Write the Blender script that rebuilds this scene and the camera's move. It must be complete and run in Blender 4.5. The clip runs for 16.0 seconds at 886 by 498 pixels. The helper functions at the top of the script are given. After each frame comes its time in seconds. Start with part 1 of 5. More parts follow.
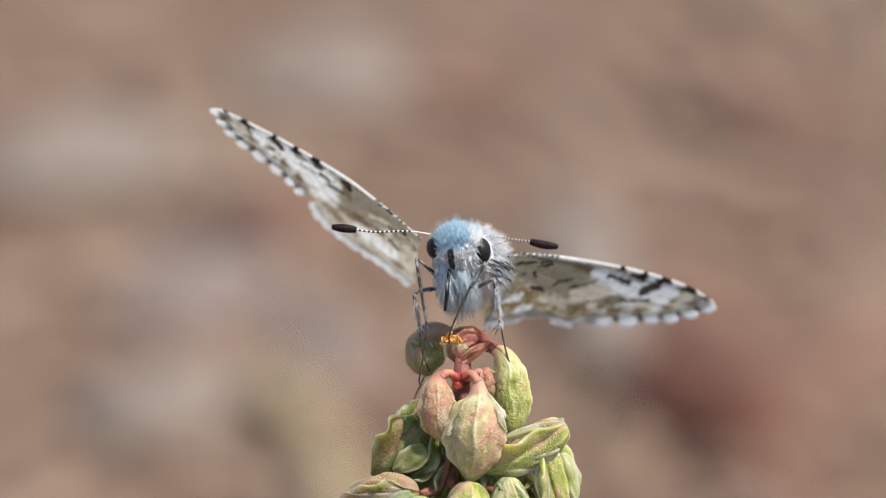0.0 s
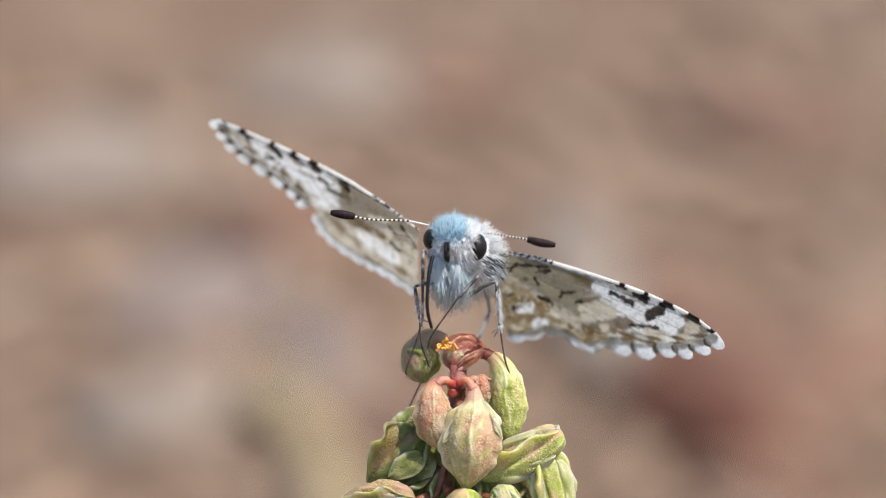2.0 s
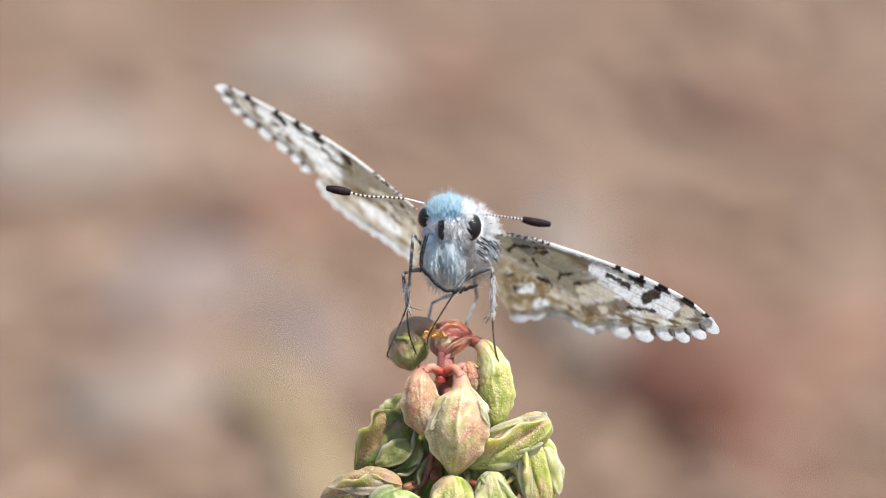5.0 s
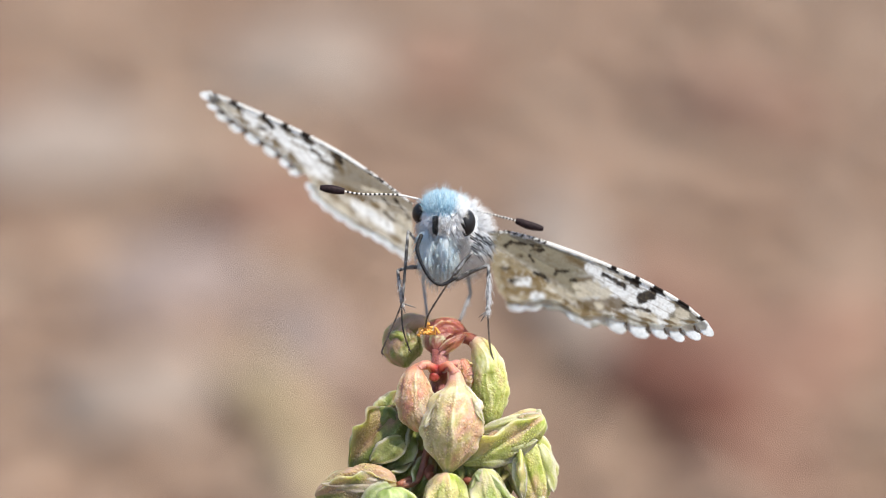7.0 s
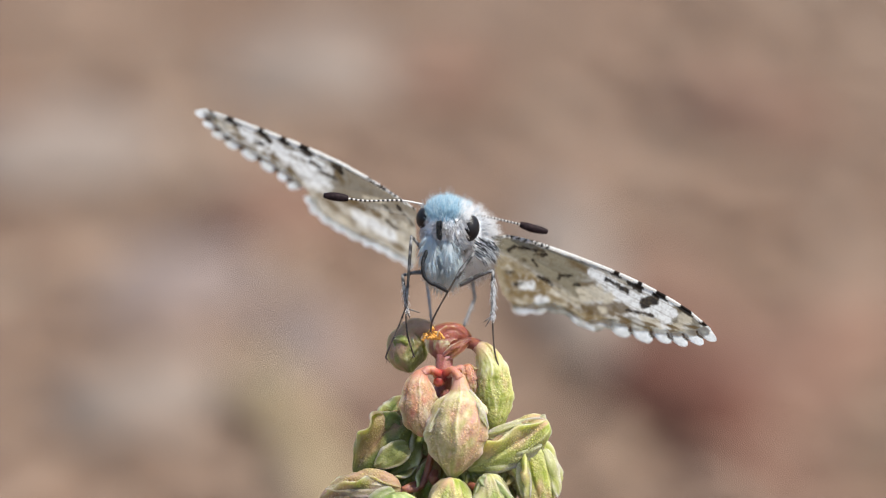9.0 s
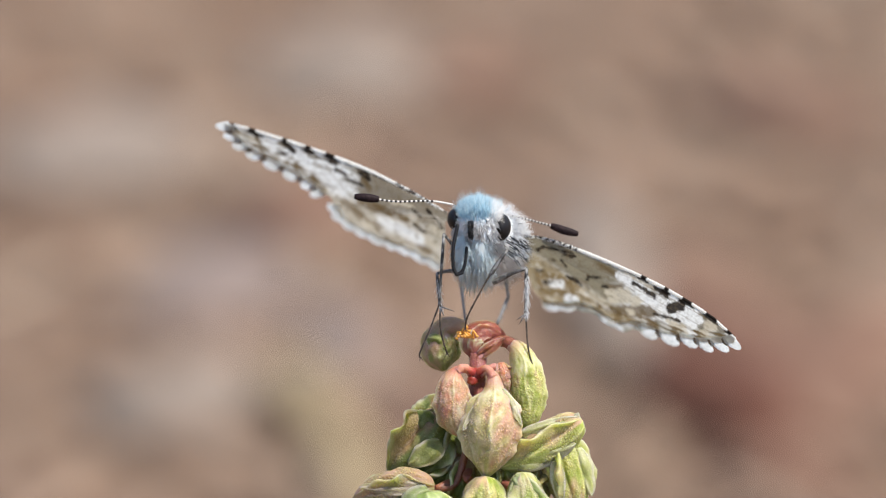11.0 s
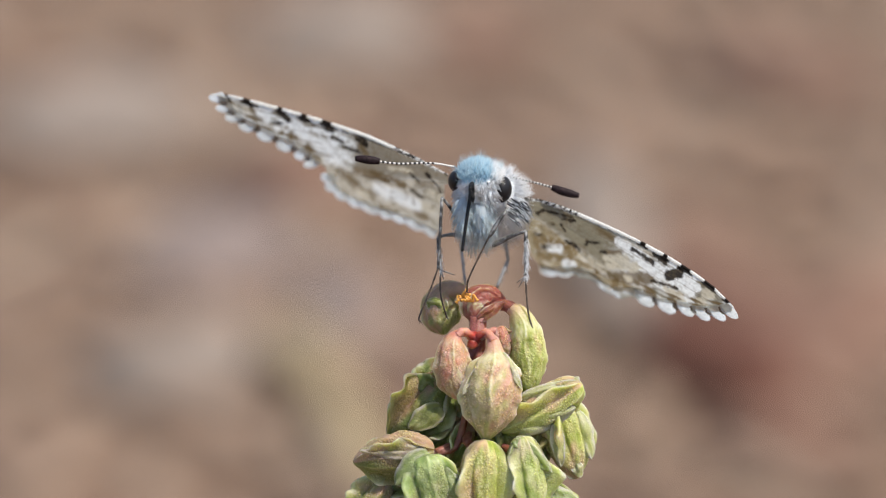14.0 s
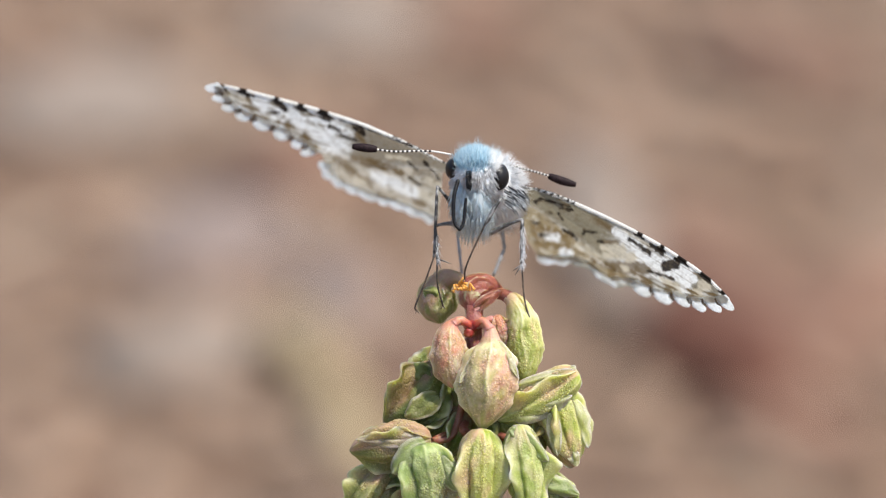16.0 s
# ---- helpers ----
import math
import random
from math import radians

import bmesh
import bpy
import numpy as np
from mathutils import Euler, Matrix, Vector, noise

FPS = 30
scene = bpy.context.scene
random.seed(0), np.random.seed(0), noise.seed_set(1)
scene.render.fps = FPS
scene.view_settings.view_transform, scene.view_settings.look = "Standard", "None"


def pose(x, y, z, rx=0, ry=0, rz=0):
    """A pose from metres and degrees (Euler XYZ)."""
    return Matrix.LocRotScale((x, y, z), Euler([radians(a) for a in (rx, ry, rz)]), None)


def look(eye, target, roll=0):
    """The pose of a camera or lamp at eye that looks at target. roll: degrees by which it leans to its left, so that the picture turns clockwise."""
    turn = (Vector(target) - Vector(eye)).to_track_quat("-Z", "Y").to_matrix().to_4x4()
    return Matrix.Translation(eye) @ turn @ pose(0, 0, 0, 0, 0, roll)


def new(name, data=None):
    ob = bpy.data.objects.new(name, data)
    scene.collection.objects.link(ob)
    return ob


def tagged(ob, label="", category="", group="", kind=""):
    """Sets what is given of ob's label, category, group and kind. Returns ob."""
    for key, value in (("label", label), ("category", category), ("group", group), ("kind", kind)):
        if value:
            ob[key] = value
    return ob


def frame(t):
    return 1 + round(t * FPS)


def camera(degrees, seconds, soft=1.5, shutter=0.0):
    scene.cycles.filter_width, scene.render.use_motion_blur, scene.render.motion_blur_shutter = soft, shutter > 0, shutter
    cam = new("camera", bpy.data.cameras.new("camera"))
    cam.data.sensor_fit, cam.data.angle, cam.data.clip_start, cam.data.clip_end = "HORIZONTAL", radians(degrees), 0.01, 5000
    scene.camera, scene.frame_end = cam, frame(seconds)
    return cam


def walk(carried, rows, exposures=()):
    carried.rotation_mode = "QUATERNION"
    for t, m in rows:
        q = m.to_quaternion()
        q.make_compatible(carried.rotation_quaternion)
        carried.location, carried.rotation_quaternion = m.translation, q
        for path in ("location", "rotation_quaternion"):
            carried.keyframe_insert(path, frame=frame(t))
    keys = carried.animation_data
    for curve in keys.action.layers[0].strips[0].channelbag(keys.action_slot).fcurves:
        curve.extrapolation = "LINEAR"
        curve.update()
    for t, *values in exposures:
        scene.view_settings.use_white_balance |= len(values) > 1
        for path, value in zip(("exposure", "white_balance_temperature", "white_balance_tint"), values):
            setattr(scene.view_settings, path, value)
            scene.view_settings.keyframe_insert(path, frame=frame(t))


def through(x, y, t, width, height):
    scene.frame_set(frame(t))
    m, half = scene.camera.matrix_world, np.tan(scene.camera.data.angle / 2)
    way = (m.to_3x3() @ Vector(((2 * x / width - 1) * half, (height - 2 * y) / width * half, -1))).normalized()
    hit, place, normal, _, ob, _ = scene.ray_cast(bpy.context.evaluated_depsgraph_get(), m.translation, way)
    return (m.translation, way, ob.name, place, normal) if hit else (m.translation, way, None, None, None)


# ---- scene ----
# ---- camera: a hand-held close-up lens, a hand's width from the insect ----
DIST = 0.13895                      # eye to the seed head, metres
STAND = 0.30                        # height of the viewed spot above the ground
VIEW = pose(0, 0, STAND, -22, 0, 0)  # axes of the viewed spot: x right, y away, z up
U = 1 / 32000                       # fine modelling unit, 1/32 mm
NODE = VIEW @ Matrix.Translation((0.001625, 0, -0.004344))  # the red knot of the stalk

cam = camera(20.0, 16.0, 1.2)
cam.data.dof.use_dof = True
cam.data.dof.focus_distance = 0.1385
cam.data.dof.aperture_fstop = 19.0
CAM_ROWS = [  # seconds, tilt, turn in degrees
    (0, 1.202, -0.276), (0.5, 1.163, -0.534), (1, 1.261, -0.138), (1.5, 1.358, -0.100), (2, 1.360, -0.375),
    (2.5, 1.083, -0.494), (3, 1.104, -0.218), (3.5, 0.965, -0.591), (3.7, 1.103, -0.514), (5.8, 0.965, -0.731),
    (6, 0.906, -0.612), (6.5, 1.083, -0.929), (7, 1.004, -0.790), (7.5, 1.024, -0.415), (8, 1.142, -0.375),
    (8.5, 1.122, -0.532), (8.7, 1.122, -0.692), (10.8, 1.054, -0.297), (11, 1.083, 0.078), (11.5, 1.045, -0.375),
    (12, 0.768, -0.691), (12.5, 0.709, -0.474), (13, 0.631, -0.553), (13.5, 0.413, -0.197), (14, 0.256, 0.078),
    (14.5, 0.197, 0.216), (15, 0.138, 0.158), (15.5, 0.019, 0.612), (16, 0.000, 0.000)]
GAIN = 0.46  # stops; the film's own brightness drifts a little about it
DRIFT = [(0, -0.19), (0.5, -0.15), (1, -0.1), (2, -0.05), (3.5, 0.04), (6, 0.18), (7, 0.16), (7.5, 0.1), (8, -0.08), (8.5, -0.09), (11, -0.08),
         (11.5, 0.0), (12.5, -0.05), (14, -0.2), (14.5, -0.05), (15, -0.09), (16, 0)]
walk(cam, [(t, VIEW @ pose(0, -DIST, 0, 90, 0, 0) @ pose(0, 0, 0, a, b, 0)) for t, a, b in CAM_ROWS], [(t, GAIN + e) for t, e in DRIFT])

# ---- light ----
SUN_DIR = Vector((0.42, -0.15, 0.895)).normalized()
world = bpy.data.worlds.new("sky")
scene.world = world
world.use_nodes = True
wn = world.node_tree.nodes
sky = wn.new("ShaderNodeTexSky")
sky.sky_type, sky.sun_disc = "NISHITA", False
sky.sun_elevation = math.asin(SUN_DIR.z)
sky.sun_rotation = math.atan2(SUN_DIR.x, SUN_DIR.y)
wn["Background"].inputs["Strength"].default_value = 0.135
world.node_tree.links.new(sky.outputs[0], wn["Background"].inputs["Color"])
sun = new("sun", bpy.data.lights.new("sun", "SUN"))
sun.data.energy, sun.data.angle, sun.data.color = 4.5, radians(0.6), (1.0, 0.93, 0.82)
sun.matrix_world = look(SUN_DIR * 5, (0, 0, 0))


# ---- materials ----
def material(name, colour=(0.5, 0.5, 0.5), rough=0.6):
    m = bpy.data.materials.new(name)
    m.use_nodes = True
    b = m.node_tree.nodes["Principled BSDF"]
    b.inputs["Base Color"].default_value = (*colour, 1)
    b.inputs["Roughness"].default_value = rough
    return m, m.node_tree, b


def noise_tex(nt, scale, detail=4, rough=0.55, coords="Object"):
    tc = nt.nodes.new("ShaderNodeTexCoord")
    n = nt.nodes.new("ShaderNodeTexNoise")
    n.inputs["Scale"].default_value, n.inputs["Detail"].default_value, n.inputs["Roughness"].default_value = scale, detail, rough
    nt.links.new(tc.outputs[coords], n.inputs["Vector"])
    return n.outputs["Fac"]


def ramp(nt, fac, stops):
    r = nt.nodes.new("ShaderNodeValToRGB")
    e = r.color_ramp.elements
    while len(e) < len(stops):
        e.new(0.5)
    for k, (at, c) in zip(e, stops):
        k.position, k.color = at, (*c, 1)
    nt.links.new(fac, r.inputs["Fac"])
    return r.outputs["Color"]


def mixed(nt, a, b, fac, blend="MIX"):
    m = nt.nodes.new("ShaderNodeMix")
    m.data_type, m.blend_type = "RGBA", blend
    for socket, value in ((m.inputs["Factor"], fac), (m.inputs["A"], a), (m.inputs["B"], b)):
        if isinstance(value, (int, float)):
            socket.default_value = value
        elif isinstance(value, tuple):
            socket.default_value = (*value, 1)
        else:
            nt.links.new(value, socket)
    return m.outputs["Result"]


def bump(nt, b, height, strength, distance):
    n = nt.nodes.new("ShaderNodeBump")
    n.inputs["Strength"].default_value, n.inputs["Distance"].default_value = strength, distance
    nt.links.new(height, n.inputs["Height"])
    nt.links.new(n.outputs["Normal"], b.inputs["Normal"])


def let_light_through(nt, b, colour, share):
    """Mixes light that comes through a thin sheet into the surface."""
    tr = nt.nodes.new("ShaderNodeBsdfTranslucent")
    mx = nt.nodes.new("ShaderNodeMixShader")
    mx.inputs[0].default_value = share
    if isinstance(colour, tuple):
        tr.inputs["Color"].default_value = (*colour, 1)
    else:
        nt.links.new(colour, tr.inputs["Color"])
    nt.links.new(b.outputs[0], mx.inputs[1])
    nt.links.new(tr.outputs[0], mx.inputs[2])
    nt.links.new(mx.outputs[0], nt.nodes["Material Output"].inputs["Surface"])


def island_random(nt):
    return nt.nodes.new("ShaderNodeNewGeometry").outputs["Random Per Island"]


def wing_material():
    m, nt, b = material("wing_scales", rough=0.75)
    at = nt.nodes.new("ShaderNodeAttribute")
    at.attribute_name = "scales"
    grain = ramp(nt, noise_tex(nt, 9000, 2), [(0.3, (0.84, 0.84, 0.84)), (0.7, (1.1, 1.1, 1.1))])
    c = mixed(nt, at.outputs["Color"], grain, 1.0, "MULTIPLY")
    nt.links.new(c, b.inputs["Base Color"])
    b.inputs["Specular IOR Level"].default_value = 0.25
    bump(nt, b, noise_tex(nt, 7000, 2), 0.25, 0.00003)
    let_light_through(nt, b, c, 0.55)
    return m


def fringe_material(name, worn):
    m, nt, b = material(name, rough=0.7)
    c = ramp(nt, noise_tex(nt, 5200, 3, 0.6), [(0.32, (0.66, 0.71, 0.73)), (0.62, (0.90, 0.94, 0.95))])
    c = mixed(nt, c, ramp(nt, noise_tex(nt, 520, 3, 0.6), [(0.42, worn), (0.56, (1, 1, 1))]), 1.0, "MULTIPLY")
    nt.links.new(c, b.inputs["Base Color"])
    bump(nt, b, noise_tex(nt, 6000, 2), 0.3, 0.00003)
    let_light_through(nt, b, c, 0.60)
    return m


def hair_material(name, stops, through=0.25):
    m, nt, b = material(name, rough=0.5)
    c = ramp(nt, island_random(nt), stops)
    nt.links.new(c, b.inputs["Base Color"])
    let_light_through(nt, b, c, through)
    return m


def blend(a, b, k):
    return tuple(p + (q - p) * k for p, q in zip(a, b))


def pod_material(name, green, pale, pink):
    """Warty skin: colour by the ridge, blush and wart weights that the pod's mesh carries."""
    m, nt, b = material(name, rough=0.46)
    at = nt.nodes.new("ShaderNodeAttribute")
    at.attribute_name = "skin"
    sp = nt.nodes.new("ShaderNodeSeparateColor")
    nt.links.new(at.outputs["Color"], sp.inputs["Color"])
    ridge, blush, warts = sp.outputs["Red"], sp.outputs["Green"], sp.outputs["Blue"]
    soft = noise_tex(nt, 700, 4, 0.6)
    base = ramp(nt, mixed(nt, ridge, soft, 0.42), [(0.26, tuple(k * 0.8 for k in green)), (0.42, green), (0.60, pale), (0.86, (0.64, 0.65, 0.43))])
    c = mixed(nt, base, pink, blush)
    tc = nt.nodes.new("ShaderNodeTexCoord")
    vo = nt.nodes.new("ShaderNodeTexVoronoi")
    vo.inputs["Scale"].default_value = 8200
    nt.links.new(tc.outputs["Object"], vo.inputs["Vector"])
    grain = ramp(nt, vo.outputs["Distance"], [(0.14, (2.0, 1.96, 1.92)), (0.29, (1.06, 1.05, 1.03)), (0.8, (0.84, 0.82, 0.77))])
    scale = nt.nodes.new("ShaderNodeMath")
    scale.operation = "MULTIPLY"
    scale.inputs[1].default_value = 0.45
    nt.links.new(warts, scale.inputs[0])
    c = mixed(nt, c, blend(pale, pink, 0.30), scale.outputs[0])
    patchy = ramp(nt, noise_tex(nt, 2600, 3, 0.6), [(0.36, (0.35, 0.35, 0.35)), (0.55, (1, 1, 1))])
    share = nt.nodes.new("ShaderNodeMath")
    share.operation = "MULTIPLY"
    nt.links.new(patchy, share.inputs[0])
    nt.links.new(warts, share.inputs[1])
    c = mixed(nt, c, mixed(nt, c, grain, 1.0, "MULTIPLY"), share.outputs[0])
    blotch = ramp(nt, noise_tex(nt, 1500, 4, 0.7), [(0.34, (0.82, 0.82, 0.70)), (0.5, (0.98, 0.98, 0.97)), (0.68, (1.08, 1.06, 1.04))])
    c = mixed(nt, c, blotch, 1.0, "MULTIPLY")
    nt.links.new(c, b.inputs["Base Color"])
    b.inputs["Subsurface Weight"].default_value = 0.75
    b.inputs["Subsurface Radius"].default_value = (0.0011, 0.0013, 0.0005)
    b.inputs["Subsurface Scale"].default_value = 1.0
    inv = nt.nodes.new("ShaderNodeMath")
    inv.operation = "MULTIPLY"
    inv.inputs[1].default_value = -1.0
    nt.links.new(vo.outputs["Distance"], inv.inputs[0])
    n = nt.nodes.new("ShaderNodeBump")
    n.inputs["Distance"].default_value = 0.00008
    nt.links.new(warts, n.inputs["Strength"])
    nt.links.new(inv.outputs[0], n.inputs["Height"])
    n2 = nt.nodes.new("ShaderNodeBump")
    n2.inputs["Strength"].default_value, n2.inputs["Distance"].default_value = 0.45, 0.00009
    nt.links.new(noise_tex(nt, 2200, 4, 0.65), n2.inputs["Height"])
    nt.links.new(n2.outputs["Normal"], n.inputs["Normal"])
    nt.links.new(n.outputs["Normal"], b.inputs["Normal"])
    b.inputs["Specular IOR Level"].default_value = 0.35
    return m


M_WING = wing_material()
M_FRINGE = fringe_material("fringe_white", (0.86, 0.85, 0.82))
M_FRINGE_WORN = fringe_material("fringe_worn", (0.50, 0.46, 0.38))
M_FRINGE_DARK = hair_material("fringe_dark", [(0.0, (0.10, 0.08, 0.06)), (1.0, (0.30, 0.25, 0.19))], 0.2)
M_CROWN = hair_material("crown_hair", [(0.0, (0.34, 0.56, 0.70)), (0.6, (0.54, 0.76, 0.88)), (1.0, (0.86, 0.93, 0.96))], 0.55)
M_FACE = hair_material("face_hair", [(0.0, (0.03, 0.03, 0.035)), (0.015, (0.16, 0.17, 0.19)), (0.02, (0.86, 0.88, 0.90)), (1.0, (0.97, 0.97, 0.98))], 0.62)
M_CHEST = hair_material("chest_hair", [(0.0, (0.35, 0.42, 0.48)), (0.03, (0.72, 0.83, 0.90)), (1.0, (0.93, 0.97, 0.98))], 0.62)
M_CHEEK = hair_material("cheek_hair", [(0.0, (0.015, 0.015, 0.02)), (0.42, (0.07, 0.075, 0.085)), (0.60, (0.52, 0.56, 0.60)), (1.0, (0.9, 0.92, 0.94))], 0.3)
M_SKIN, skin_nodes, skin_shader = material("body_skin", (0.88, 0.92, 0.95), 0.8)
skin_nodes.links.new(ramp(skin_nodes, noise_tex(skin_nodes, 2600, 4, 0.7), [(0.30, (0.80, 0.86, 0.90)), (0.48, (0.90, 0.94, 0.97)), (0.7, (0.97, 0.98, 0.98))]), skin_shader.inputs["Base Color"])
bump(skin_nodes, skin_shader, noise_tex(skin_nodes, 3200, 4, 0.7), 0.5, 0.00006)
M_EYE, _, eye_skin = material("eye_black", (0.004, 0.003, 0.004), 0.5)
eye_skin.inputs["Specular IOR Level"].default_value = 0.4
M_DARK, _, tongue_skin = material("proboscis_black", (0.007, 0.007, 0.009), 0.5)
tongue_skin.inputs["Specular IOR Level"].default_value = 0.3
M_WHITE = material("antenna_white", (0.72, 0.70, 0.66), 0.7)[0]


def club_material():
    m, nt, b = material("antenna_club", rough=0.6)
    nt.links.new(ramp(nt, noise_tex(nt, 5000, 2), [(0.35, (0.010, 0.006, 0.007)), (0.7, (0.030, 0.017, 0.019))]), b.inputs["Base Color"])
    return m


def leg_material(name, dark, light, scale):
    m, nt, b = material(name, rough=0.55)
    nt.links.new(ramp(nt, noise_tex(nt, scale, 3), [(0.40, dark), (0.62, light)]), b.inputs["Base Color"])
    return m


M_CLUB = club_material()
M_CLUB.node_tree.nodes["Principled BSDF"].inputs["Specular IOR Level"].default_value = 0.12
M_LEG = leg_material("leg_scales", (0.030, 0.028, 0.027), (0.27, 0.27, 0.27), 3600)
M_LEG_PALE = leg_material("hind_leg_scales", (0.22, 0.23, 0.24), (0.40, 0.41, 0.43), 2600)
M_TARSUS = leg_material("tarsus_dark", (0.016, 0.011, 0.009), (0.10, 0.07, 0.05), 3800)
M_POD_PALE = pod_material("pod_pale", (0.37, 0.37, 0.12), (0.53, 0.46, 0.28), (0.54, 0.30, 0.23))
M_POD_PALE2 = pod_material("pod_pale_green", (0.27, 0.33, 0.05), (0.48, 0.50, 0.20), (0.50, 0.34, 0.22))
M_POD_PINK = pod_material("pod_pink", (0.36, 0.27, 0.13), (0.50, 0.39, 0.28), (0.50, 0.205, 0.14))
M_POD_GREEN = pod_material("pod_green", (0.20, 0.26, 0.045), (0.38, 0.40, 0.16), (0.36, 0.18, 0.12))
# darker copy of the pod green: shade among crowded pods put into the colour
M_POD_GREEN_SHADED = pod_material("pod_green_shaded", (0.095, 0.138, 0.022), (0.189, 0.223, 0.068), (0.275, 0.172, 0.095))
M_POD_LEAF = pod_material("pod_leaf", (0.26, 0.335, 0.07), (0.46, 0.50, 0.22), (0.47, 0.39, 0.26))
M_FLAP = pod_material("pod_flap", (0.19, 0.27, 0.075), (0.38, 0.44, 0.21), (0.44, 0.33, 0.22))
M_FLAP_PALE = pod_material("pod_flap_pale", (0.38, 0.43, 0.14), (0.58, 0.60, 0.34), (0.56, 0.42, 0.30))
# olive skin, darkened to carry the shade on the lower left pods
M_POD_OLIVE_SHADED = pod_material("pod_olive_shaded", (0.145, 0.18, 0.038), (0.29, 0.29, 0.12), (0.37, 0.235, 0.165))
M_RED = pod_material("knot_red", (0.36, 0.035, 0.028), (0.42, 0.09, 0.06), (0.50, 0.22, 0.17))
M_STALK = pod_material("stalk_pink", (0.20, 0.055, 0.05), (0.30, 0.13, 0.11), (0.33, 0.11, 0.10))
M_BROWN = pod_material("dry_stalk", (0.18, 0.055, 0.035), (0.28, 0.13, 0.085), (0.24, 0.065, 0.048))
M_STAMEN = material("stamen_orange", (0.72, 0.34, 0.06), 0.4)[0]


def ground_material():
    m, nt, b = material("dry_ground", rough=0.95)
    big = ramp(nt, noise_tex(nt, 13, 5), [(0.30, (0.175, 0.105, 0.069)), (0.5, (0.245, 0.163, 0.112)), (0.70, (0.315, 0.235, 0.178))])
    fine = ramp(nt, noise_tex(nt, 90, 5), [(0.3, (0.6, 0.6, 0.6)), (0.7, (1.25, 1.22, 1.2))])
    nt.links.new(mixed(nt, big, fine, 1.0, "MULTIPLY"), b.inputs["Base Color"])
    bump(nt, b, noise_tex(nt, 120, 6), 0.8, 0.01)
    return m


def litter_material(name, stops, scale=60):
    m, nt, b = material(name, rough=0.9)
    c = mixed(nt, ramp(nt, island_random(nt), stops), ramp(nt, noise_tex(nt, scale, 4), [(0.3, (0.7, 0.7, 0.7)), (0.7, (1.2, 1.2, 1.2))]), 1.0, "MULTIPLY")
    nt.links.new(c, b.inputs["Base Color"])
    bump(nt, b, noise_tex(nt, scale * 3, 4), 0.5, 0.003)
    return m


M_GROUND = ground_material()
M_LITTER = litter_material("litter", [(0.0, (0.164, 0.097, 0.062)), (0.4, (0.229, 0.149, 0.102)), (0.8, (0.276, 0.187, 0.130)), (1.0, (0.314, 0.246, 0.184))])
M_STONE = litter_material("pale_stone", [(0.0, (0.223, 0.173, 0.140)), (1.0, (0.254, 0.211, 0.174))])
M_GREYSTONE = litter_material("grey_stone", [(0.0, (0.180, 0.136, 0.118)), (1.0, (0.214, 0.168, 0.150))])
M_REDBARK = litter_material("red_bark", [(0.0, (0.164, 0.088, 0.059)), (1.0, (0.203, 0.117, 0.080))])
M_DARKBARK = litter_material("dark_bark", [(0.0, (0.078, 0.028, 0.016)), (1.0, (0.112, 0.042, 0.025))])
M_STRAW = litter_material("straw", [(0.0, (0.33, 0.25, 0.145)), (1.0, (0.37, 0.285, 0.17))])
M_WEED = litter_material("weed", [(0.0, (0.131, 0.123, 0.085)), (1.0, (0.183, 0.169, 0.117))])


# ---- mesh helpers ----
def link(name, bm, mat, parent=None, label="", smooth=True):
    me = bpy.data.meshes.new(name)
    bm.to_mesh(me)
    bm.free()
    for m in (mat if isinstance(mat, tuple) else (mat,)):
        me.materials.append(m)
    if smooth:
        me.polygons.foreach_set("use_smooth", [True] * len(me.polygons))
    ob = new(name, me)
    ob.parent = parent
    if label:
        tagged(ob, label)
    return ob


part = link


def step(x, a, b):
    k = max(0.0, min(1.0, (x - a) / (b - a)))
    return k * k * (3 - 2 * k)


def tube(bm, pts, radii, sides=8, mat=0, cap=True):
    """A round tube of changing radius along points."""
    pts = [Vector(p) for p in pts]
    rings = []
    side = None
    for i, p in enumerate(pts):
        way = (pts[min(i + 1, len(pts) - 1)] - pts[max(i - 1, 0)]).normalized()
        if side is None:
            side = way.orthogonal().normalized()
        side = (side - way * side.dot(way)).normalized()
        up = way.cross(side)
        r = radii[i] if isinstance(radii, (list, tuple)) else radii
        rings.append([bm.verts.new(p + (side * math.cos(a) + up * math.sin(a)) * r) for a in (math.tau * k / sides for k in range(sides))])
    for a, b in zip(rings, rings[1:]):
        for k in range(sides):
            f = bm.faces.new((a[k], a[(k + 1) % sides], b[(k + 1) % sides], b[k]))
            f.material_index = mat
    if cap:
        bm.faces.new(rings[0][::-1]).material_index = mat
        bm.faces.new(rings[-1]).material_index = mat


def spline(pts, n):
    """n + 1 points of a smooth curve through pts, evenly spaced."""
    p = [np.array(q, float) for q in pts]
    p = [2 * p[0] - p[1]] + p + [2 * p[-1] - p[-2]]
    out = []
    for i in range(1, len(p) - 2):
        for s in np.linspace(0, 1, 12, endpoint=False):
            a, b, c, d = p[i - 1:i + 3]
            out.append(0.5 * (2 * b + (c - a) * s + (2 * a - 5 * b + 4 * c - d) * s ** 2 + (3 * b - a - 3 * c + d) * s ** 3))
    out = np.array(out + [p[-2]])
    run = np.concatenate([[0], np.cumsum(np.linalg.norm(np.diff(out, axis=0), axis=1))])
    at = np.linspace(0, run[-1], n + 1)
    return [Vector([np.interp(s, run, out[:, k]) for k in range(out.shape[1])]) for s in at]


